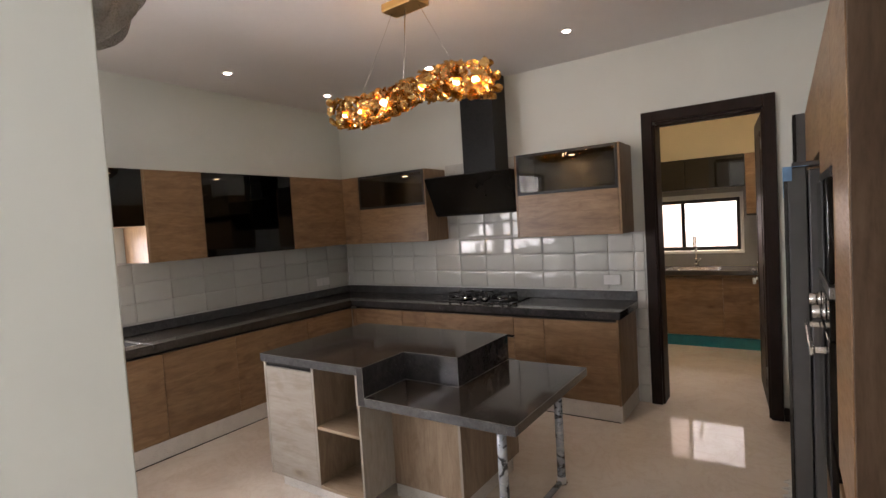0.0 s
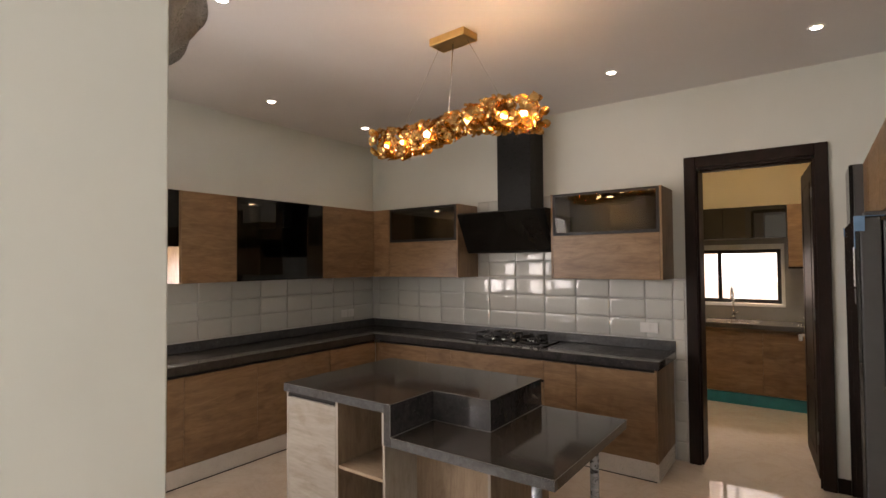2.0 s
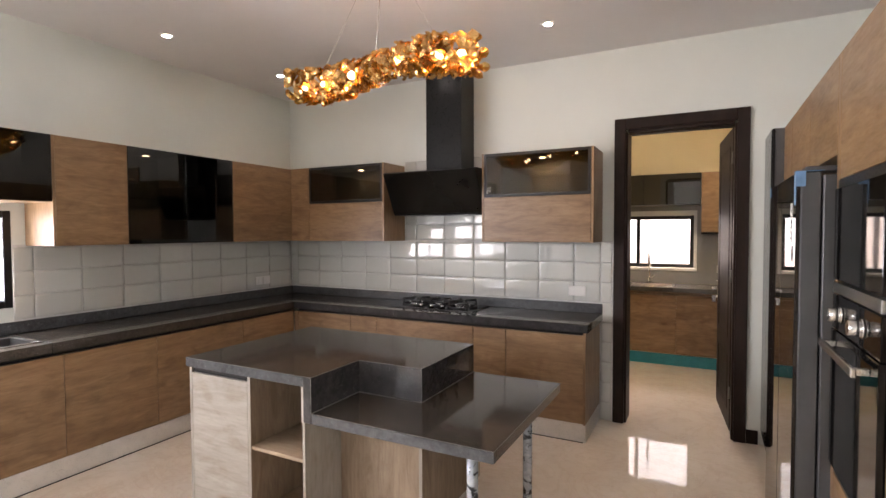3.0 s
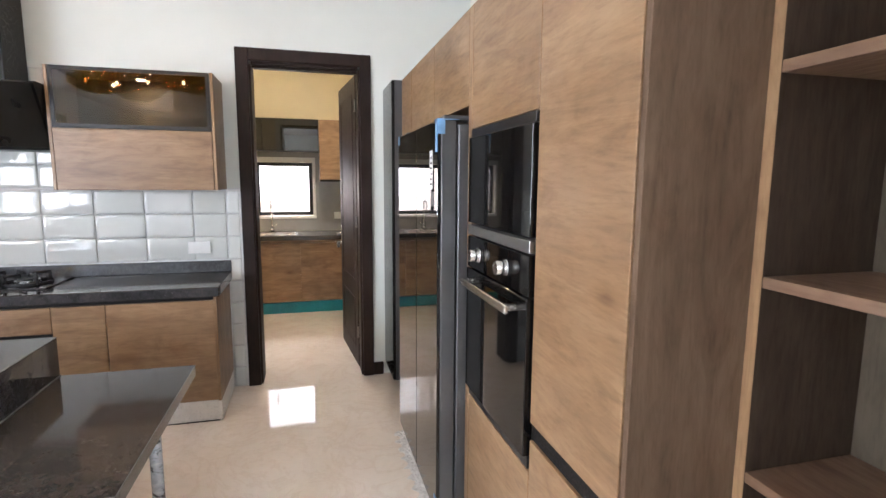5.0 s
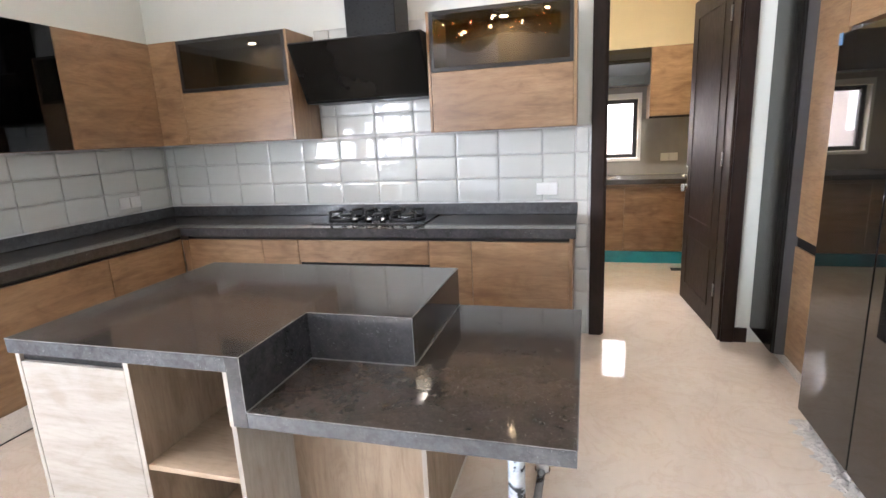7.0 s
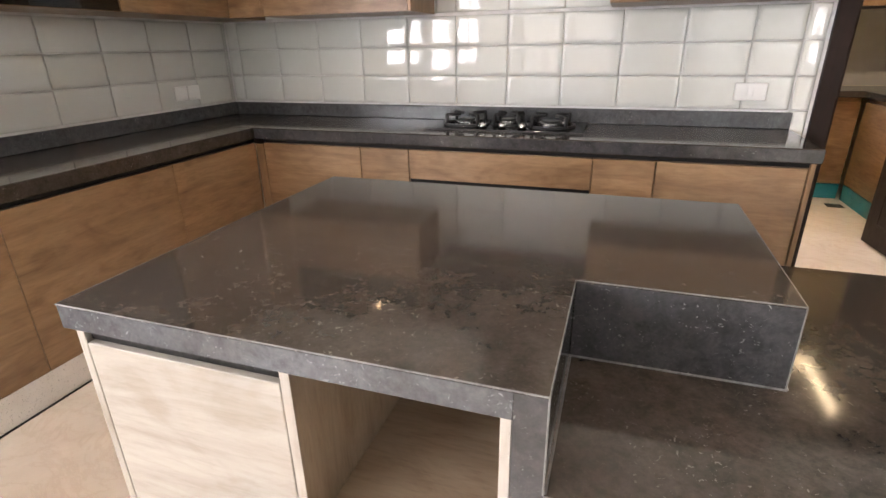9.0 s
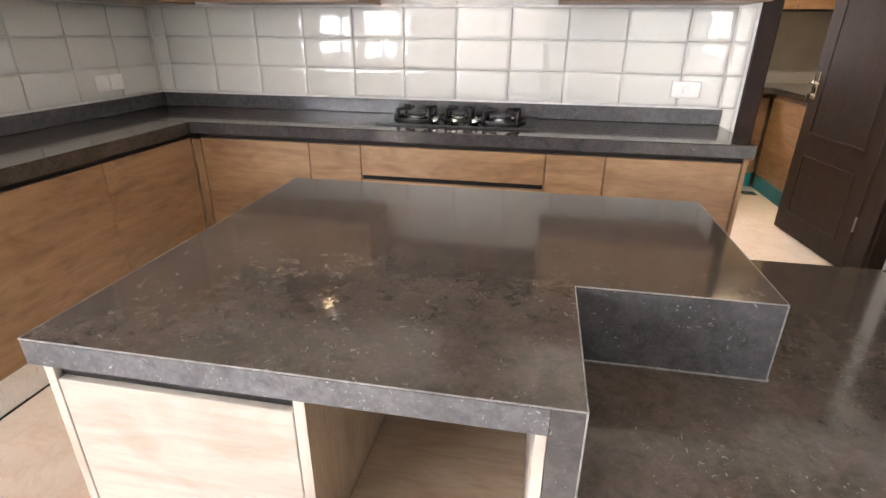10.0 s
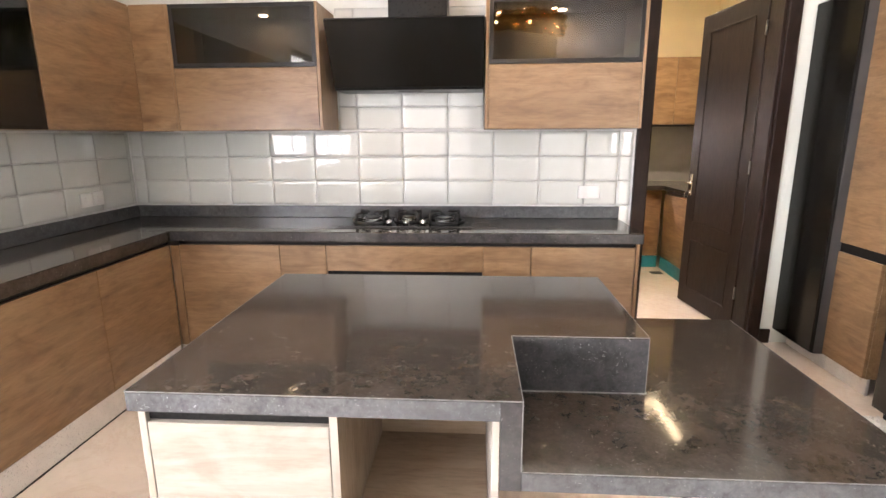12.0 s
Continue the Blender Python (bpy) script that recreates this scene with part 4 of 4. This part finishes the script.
def fridge():
    y0, ym, y1, z0, z1 = 3.115, 3.535, 4.025, 0.045, 1.775
    f = thing("fridge", (1.3, 3.57, 0), "large black glass side-by-side fridge with blue tape still on it", "fridge")
    part("body", box(1.055, 1.66, y0, y1, z0, z1 - 0.012, 0.006), FRIDGE_GREY, f, "dark grey steel cabinet")
    for a, b in ((y0, ym - 0.004), (ym + 0.004, y1)):
        d = part("door", box(0.985, 1.050, a, b, z0 + 0.03, z1, 0.004), FRIDGE_GREY, f)
        part("glass_front", box(0.970, 0.9845, a + 0.001, b - 0.001, z0 + 0.031, z1 - 0.001, 0.002), FRIDGE_GLASS, d, "mirror-like black glass")
        part("grip_edge", box(0.976, 0.984, (b + 0.0005 if b < ym else a - 0.0025), (b + 0.0025 if b < ym else a - 0.0005), 0.5, 1.4), FRIDGE_GREY, d)
    part("hinge_cover", box(1.00, 1.12, y0 + 0.015, y0 + 0.10, z1 + 0.001, z1 + 0.022, 0.004), FRIDGE_GREY, f)
    part("hinge_cover", box(1.00, 1.12, y1 - 0.10, y1 - 0.015, z1 + 0.001, z1 + 0.022, 0.004), FRIDGE_GREY, f)
    part("kick_panel", box(1.03, 1.054, y0 + 0.01, y1 - 0.01, 0.012, z0 + 0.027), RUBBER, f)
    for fy in (y0 + 0.06, y1 - 0.06):
        for fx in (1.10, 1.60):
            part("foot", tube((fx, fy, 0.0), (fx, fy, z0), 0.02), RUBBER, f)
    part("blue_tape", box(0.9675, 0.9698, y0 - 0.001, y0 + 0.032, 1.65, z1 + 0.002), BLUE_TAPE, f, "strip of blue tape")
    part("blue_tape", box(0.9675, 1.00, y0 - 0.004, y0 - 0.0012, 1.72, z1 + 0.002), BLUE_TAPE, f)
    part("blue_tape", box(0.9675, 1.06, y0 - 0.001, y0 + 0.05, z1 + 0.0022, z1 + 0.0045), BLUE_TAPE, f)
    part("blue_tape", box(0.9675, 0.9698, y1 - 0.03, y1, 1.73, z1 + 0.002), BLUE_TAPE, f)
    part("blue_tape", box(0.9675, 0.9698, y0 - 0.001, y0 + 0.035, z0 + 0.03, 0.16), BLUE_TAPE, f)
    label_ob = part("label", box(0.9685, 0.9698, y0 + 0.085, y0 + 0.135, 1.50, 1.66), WHITE_PLASTIC, f, "white paper label")
    for k in range(6):
        part("text_bar", box(0.9680, 0.9684, y0 + 0.092, y0 + 0.128 - 0.006 * (k % 3), 1.515 + 0.022 * k, 1.525 + 0.022 * k), RUBBER, label_ob)
    part("label", box(0.9685, 0.9698, y0 + 0.06, y0 + 0.095, 1.43, 1.49), FRIDGE_GREY, f)


fridge()


def crumpled_sheet(name, x0, x1, y0, y1, height, label, seed):
    """A ruffled strip of plastic film lying on the floor."""
    rng = random.Random(seed)
    nx, ny = 9, 70
    bm = bmesh.new()
    g = [[bm.verts.new((x0 + (x1 - x0) * i / nx + rng.uniform(-0.008, 0.008) + (0.02 * math.sin(j * 0.9) if i == 0 else 0), y0 + (y1 - y0) * j / ny,
                        0.002 + height * rng.random() * (0.3 + 0.7 * i / nx))) for j in range(ny + 1)] for i in range(nx + 1)]
    for i in range(nx):
        for j in range(ny):
            bm.faces.new((g[i][j], g[i + 1][j], g[i + 1][j + 1], g[i][j + 1]))
    ob = single(name, bm, CLEAR_WRAP, label, "plastic film")
    ob.modifiers.new("thickness", "SOLIDIFY").thickness = 0.0015


crumpled_sheet("plastic_film", 0.945, 1.02, 3.09, 4.04, 0.018, "crumpled clear packing film under the fridge", 4)


def open_shelves():
    s = thing("open_shelf_unit", (1.55, 1.5, 0), "open oak shelf unit with thick shelves", "shelf unit", "tall units")
    xa, xb = 1.373, 1.69
    # Inner faces use oak with the unit's shade painted in.
    part("side_panel", box(xa + 0.002, xb, 1.950, 1.976, 0.003, TALL, 0.001), INNER_SHADE_OAK_Z, s)
    part("side_panel", box(xa, xb, 1.00, 1.026, 0.003, TALL, 0.001), OAK_Z, s)
    part("edge_band", box(xa, xa + 0.0019, 1.950, 1.976, 0.003, TALL), OAK_Z, s)
    part("back_panel", box(xb - 0.014, xb - 0.001, 1.0265, 1.9495, 0.08, TALL), BACK_SHADE_OAK_Z, s)
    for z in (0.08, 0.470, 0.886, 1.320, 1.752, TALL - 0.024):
        part("shelf", box(xa + 0.002, xb - 0.0145, 1.0265, 1.9495, z, z + 0.024, 0.001), SHELF_SHADE_OAK_Y, s)


open_shelves()

# ---- ceiling fittings ----


def downlight(x, y):
    d = thing("downlight", (x, y, TOP), "small round recessed ceiling downlight, switched on", "downlight", "ceiling downlights")
    part("trim_ring", ring((x, y, TOP - 0.006), 0.046, 0.028, 0.0055), WHITE_PLASTIC, d)
    part("led", tube((x, y, TOP - 0.003), (x, y, TOP - 0.0005), 0.0275, None, 20), LED, d, "glowing lamp")


for x, y in DOWNLIGHTS:
    downlight(x, y)


def chandelier():
    c = thing("chandelier", (-0.93, 3.09, TOP), "gold leaf chandelier, a wavy band of metal petals with lit bulbs", "chandelier")
    bm = box(-0.135, 0.135, -0.07, 0.07, -0.048, -0.0005, 0.004)
    bmesh.ops.transform(bm, matrix=Matrix.Translation((-0.925, 3.09, TOP)) @ Matrix.Rotation(radians(-4), 4, "Z"), verts=bm.verts[:])
    part("canopy", bm, GOLD_SATIN, c, "flat gold ceiling plate")

    def spine(u):
        """Centre line of the band, u from 0 to 1."""
        x = -1.46 + 1.17 * u
        return Vector((x, 2.965 + 0.03 * math.cos(math.pi * u), 2.385 + 0.028 * math.sin(2 * math.pi * (u - 0.42)) + 0.03 * (1 - u) ** 6))
    for u, cx, thick in ((0.18, -1.03, 0.0013), (0.50, -0.925, 0.0035), (0.82, -0.82, 0.0013)):
        part("cable", tube(spine(u) + Vector((0, 0, 0.08)), (cx, 3.09, TOP - 0.049), thick, None, 6), STEEL, c)
    part("rail", bent_tube([spine(k / 14) for k in range(15)], 0.010), GOLD_SATIN, c)
    rng = random.Random(7)
    petals = []
    for k in range(5):
        b = bmesh.new()
        sides, r = 10, 0.018 + 0.003 * k
        mid = b.verts.new((0, 0, -0.006))
        edge = [b.verts.new((r * math.cos(a) * (1 + 0.12 * math.sin(2 * a + k)), r * math.sin(a), 0.004 * math.sin(3 * a + k)))
                for a in (2 * math.pi * i / sides for i in range(sides))]
        for i in range(sides):
            b.faces.new((mid, edge[i], edge[(i + 1) % sides]))
        bmesh.ops.solidify(b, geom=b.faces[:], thickness=0.0012)
        petals.append(mesh_of("petal", b, GOLD))
    rest = bmesh.new()
    for n in range(820):
        u, a = rng.random(), rng.uniform(0, 2 * math.pi)
        p = spine(u)
        along = (spine(min(1, u + 0.02)) - spine(max(0, u - 0.02))).normalized()
        side = along.cross(Vector((0, 0, 1))).normalized()
        out = side * math.cos(a) + Vector((0, 0, 1)) * math.sin(a)
        rad = 0.080 * (0.80 + 0.35 * rng.random()) * (1.0 + 0.12 * math.sin(9 * u))
        face = (out + along * rng.uniform(-0.8, 0.8) + Vector((0, 0, rng.uniform(-0.5, 0.5)))).normalized()
        m = Matrix.Translation(p + out * rad + along * rng.uniform(-0.03, 0.03)) @ face.to_track_quat("Z", "Y").to_matrix().to_4x4()
        if n < 300:
            ob = new("petal", petals[n % 5])
            ob.parent, ob.matrix_parent_inverse = c, Matrix.Translation(-c.location)
            ob.matrix_basis = m
        else:
            me = petals[n % 5].copy()
            me.transform(m)
            rest.from_mesh(me)
            bpy.data.meshes.remove(me)
    tagged(part("petal_cluster", rest, GOLD, c), kind="stuff")
    for u in (0.12, 0.24, 0.40, 0.66, 0.86, 0.96):
        s = bmesh.new()
        bmesh.ops.create_uvsphere(s, u_segments=14, v_segments=9, radius=0.019)
        bmesh.ops.translate(s, vec=spine(u) + Vector((0, -0.068, -0.016)), verts=s.verts[:])
        part("bulb", s, BULB, c, "glowing warm bulb")
    for u in (0.10, 0.30, 0.50, 0.74, 0.92):
        s = bmesh.new()
        bmesh.ops.create_uvsphere(s, u_segments=14, v_segments=9, radius=0.019)
        bmesh.ops.translate(s, vec=spine(u) + Vector((0, 0.055, -0.020)), verts=s.verts[:])
        part("bulb", s, BULB, c, "glowing warm bulb")


chandelier()


def wrapped_pendant():
    p = thing("wrapped_pendant", (-1.40, 1.40, TOP), "pendant lamp still tied up in a grey plastic bag", "pendant lamp")
    bm = bmesh.new()
    rows = []
    for j in range(19):
        v = j / 18
        z = TOP - 0.03 - 0.56 * v
        r = 0.30 * math.sqrt(max(0.0, 1 - (max(0, v - 0.35) / 0.65) ** 2.2)) * (0.55 + 0.45 * min(1, v / 0.3)) + 0.012
        rows.append([bm.verts.new((-1.40 + (r + 0.026 * r / 0.3 * math.sin(11 * a + 5 * v) + 0.012 * math.sin(23 * a - 9 * v) + 0.010 * math.sin(5 * a + 14 * v)) * math.cos(a),
                                   1.40 + (r + 0.026 * r / 0.3 * math.sin(11 * a + 5 * v) + 0.012 * math.sin(23 * a - 9 * v) + 0.010 * math.sin(5 * a + 14 * v)) * math.sin(a), z))
                     for a in (2 * math.pi * i / 64 for i in range(64))])
    for a, b in zip(rows, rows[1:]):
        for i in range(64):
            bm.faces.new((a[i], a[(i + 1) % 64], b[(i + 1) % 64], b[i])).smooth = True
    bm.faces.new(rows[-1])
    bm.faces.new(rows[0])
    part("plastic_bag", bm, WRAP, p, "crumpled grey plastic bag")
    part("ceiling_rose", tube((-1.40, 1.40, TOP - 0.028), (-1.40, 1.40, TOP - 0.0005), 0.06, None, 20), WHITE_PLASTIC, p)
    part("tie", ring((-1.40, 1.40, TOP - 0.585), 0.05, 0.03, 0.012), WHITE_PLASTIC, p, "white cable tie")


wrapped_pendant()

# ---- pantry ----


def pantry_base(x0, x1, y0, y1, face, label):
    u = thing("pantry_base_cabinet", ((x0 + x1) / 2, (y0 + y1) / 2, 0), label, "cabinet", "pantry cabinets")
    part("body", box(x0 + (0.022 if face == "x" else 0), x1, y0 + (0.022 if face == "y" else 0), y1, 0.13, 0.845), OAK_X, u)
    if face == "y":
        part("door", box(x0 + 0.0015, x1 - 0.0015, y0, y0 + 0.02, 0.135, 0.815, 0.0015), OAK_X, u)
        part("plinth", box(x0, x1, y0 + 0.004, y0 + 0.02, 0.001, 0.128), TEAL, u, "plinth under teal protective film")
    else:
        part("door", box(x0, x0 + 0.02, y0 + 0.0015, y1 - 0.0015, 0.135, 0.815, 0.0015), OAK_Y, u)
        part("plinth", box(x0 + 0.004, x0 + 0.02, y0, y1, 0.001, 0.128), TEAL, u, "plinth under teal protective film")


PF = 7.12
pantry_base(-1.29, -0.62, PF, 7.66, "y", "oak laminate pantry base cabinet")
pantry_base(-0.62, 0.36, PF, 7.66, "y", "oak laminate pantry sink cabinet")
pantry_base(0.36, 0.95, PF, 7.66, "y", "oak laminate pantry base cabinet")
pantry_base(0.97, 1.58, 6.20, 7.10, "x", "oak laminate pantry base cabinet by the door")
pw = thing("pantry_worktop", (0, 7.4, 0.85), "dark granite pantry worktop", "worktop")
part("slab", box(-1.29, -0.27, 7.09, 7.69, 0.85, 0.90, 0.003), GRANITE, pw)
part("slab", box(-0.27, 0.33, 7.09, 7.19, 0.85, 0.90, 0.003), GRANITE, pw)
part("slab", box(-0.27, 0.33, 7.56, 7.69, 0.85, 0.90, 0.003), GRANITE, pw)
part("slab", box(0.33, 1.58, 7.09, 7.69, 0.85, 0.90, 0.003), GRANITE, pw)
part("slab", box(0.95, 1.58, 6.18, 7.089, 0.85, 0.90, 0.003), GRANITE, pw)
sink_bowl("pantry_sink", -0.246, 0.306, 7.214, 7.536, 0.90, "stainless steel sink in the pantry worktop")
mixer("pantry_tap", (0.03, 7.61, 0.90), (0.0, -0.18), "tall chrome tap behind the pantry sink", CHROME)
structure("pantry_tiling", pierced_wall("x", 7.690, 7.699, -1.29, 1.59, 0.901, 1.86, [(PW[0] - 0.03, PW[1] + 0.035, PW[2] - 0.035, PW[3] + 0.06)]), GREY_TILE,
                          "grey tiled pantry splashback")
structure("pantry_tiling_east", box(1.590, 1.599, 6.18, 7.689, 0.901, 1.51), GREY_TILE, "grey tiled pantry splashback")
ub = thing("pantry_wall_cabinet", (-0.2, 7.5, 1.86), "black glass fronted pantry wall cabinet above the window", "cabinet", "pantry cabinets")
part("body", box(-1.28, 0.598, 7.375, 7.688, 1.862, 2.225), BLACK_ALU, ub)
for a, b in ((-1.28, -0.66), (-0.66, -0.03), (-0.03, 0.598)):
    part("glass_door", box(a + 0.002, b - 0.002, 7.352, 7.373, 1.862, 2.225, 0.0015), SMOKED, ub)
uo = thing("pantry_wall_cabinet", (1.0, 7.5, 1.51), "oak laminate pantry wall cabinet beside the window", "cabinet", "pantry cabinets")
part("body", box(0.602, 1.58, 7.375, 7.688, 1.515, 2.225), OAK_X, uo)
for a, b in ((0.602, 1.08), (1.08, 1.58)):
    part("door", box(a + 0.002, b - 0.002, 7.352, 7.373, 1.535, 2.225, 0.0015), OAK_X, uo)
part("light_rail", box(0.602, 1.58, 7.356, 7.372, 1.512, 1.533), SHADOW_GAP, uo)
switch_plate((0.86, 7.689, 1.09), "y", 0.09, 2, "pair of white switch plates on the grey tiles")
drain = thing("floor_drain", (0.87, 6.88, 0), "small dark square floor drain", "drain")
bm = None
for k in range(5):
    bm = box(0.81, 0.93, 6.825 + 0.024 * k, 6.838 + 0.024 * k, 0.0005, 0.003, 0, bm)
part("grate", bm, IRON, drain)
pd = thing("pantry_downlight", (0.60, 6.45, 2.9), "small round downlight in the pantry ceiling, switched on", "downlight", "ceiling downlights")
part("trim_ring", ring((0.60, 6.45, 2.892), 0.048, 0.036, 0.0075), WHITE_PLASTIC, pd)
part("led", tube((0.60, 6.45, 2.896), (0.60, 6.45, 2.8995), 0.0355, None, 20), LED, pd, "glowing lamp")
strip = thing("pantry_light_strip", (0.0, 6.8, 2.9), "warm yellow light strip round the edge of the pantry ceiling", "light strip")
part("diffuser", box(-1.28, 0.972, 6.80, 6.83, 2.885, 2.8995, 0.002), STRIP_GLOW, strip, "glowing warm diffuser")
part("diffuser", box(0.942, 0.972, 5.30, 6.799, 2.885, 2.8995, 0.002), STRIP_GLOW, strip, "glowing warm diffuser")

# ---- wall tiles ----
rng = random.Random(3)


def tile_mesh(w, h, name="tile"):
    """A glazed tile with wide sloping edges, face towards -y, centred on its back."""
    bm = bmesh.new()
    e = min(0.020, w / 3, h / 3)
    loops = [[bm.verts.new((sx * (w / 2 - k), -d, sz * (h / 2 - k))) for sx, sz in ((-1, -1), (1, -1), (1, 1), (-1, 1))]
             for k, d in ((0.0, 0.0), (0.0, 0.0035), (e * 0.35, 0.0056), (e * 0.65, 0.0070), (e * 0.85, 0.0077), (e, 0.0080), (e + 0.002, 0.0080))]
    for a, b in zip(loops, loops[1:]):
        for i in range(4):
            bm.faces.new((a[i], a[(i + 1) % 4], b[(i + 1) % 4], b[i])).smooth = a is not loops[0]
    bm.faces.new(loops[-1]).smooth = True
    return mesh_of(name, bm, GLAZE)


TILE_CACHE = {}


def lay_tile(parent, a0, a1, z0, z1, facing):
    w, h = a1 - a0 - 0.003, z1 - z0 - 0.003
    if w < 0.012 or h < 0.012:
        return
    key = (round(w, 3), round(h, 3))
    if key not in TILE_CACHE:
        TILE_CACHE[key] = tile_mesh(*key)
    ob = new("tile", TILE_CACHE[key])
    ob.parent = parent
    tilt = [rng.gauss(0, 0.13) for _ in range(2)]
    if facing == "y":
        ob.matrix_basis = pose((a0 + a1) / 2, YN - 0.006, (z0 + z1) / 2, tilt[0], 0, tilt[1])
    else:
        ob.matrix_basis = pose(XW + 0.006, (a0 + a1) / 2, (z0 + z1) / 2, 0, tilt[0], 90 + tilt[1])


def cut_grid(lo, hi, origin, pitch):
    k0 = math.ceil((lo - origin) / pitch - 1e-6)
    lines = [lo] + [origin + pitch * k for k in range(k0, k0 + 60) if lo + 0.001 < origin + pitch * k < hi - 0.001] + [hi]
    return list(zip(lines, lines[1:]))


PX, PZ, OX, OZ = 0.3045, 0.163, -0.015, 0.966
areas = [("y", -3.45, -0.105, 0.958, 1.47), ("y", -1.965, -0.996, 1.47, 2.23), ("y", -0.10, -0.002, 0.002, 1.47), ("x", 2.44, 5.02, 0.958, 1.47)]
structure("tile_bed", merge(merge(box(-3.469, 0.0, YN - 0.006, YN - 0.0005, 0.0, 1.472), box(-1.965, -0.996, YN - 0.006, YN - 0.0005, 1.4721, 2.232)),
          box(XW + 0.0005, XW + 0.006, 2.44, 5.02, 0.9, 1.472)), GROUT, "pale grey grout bed behind the tiles")
for facing, a, b, z0, z1 in areas:
    for p, q in cut_grid(a, b, OX if facing == "y" else 4.69, PX):
        for r, s in cut_grid(z0, z1, OZ, PZ):
            lay_tile(wall_north if facing == "y" else wall_west, p, q, r, s, facing)
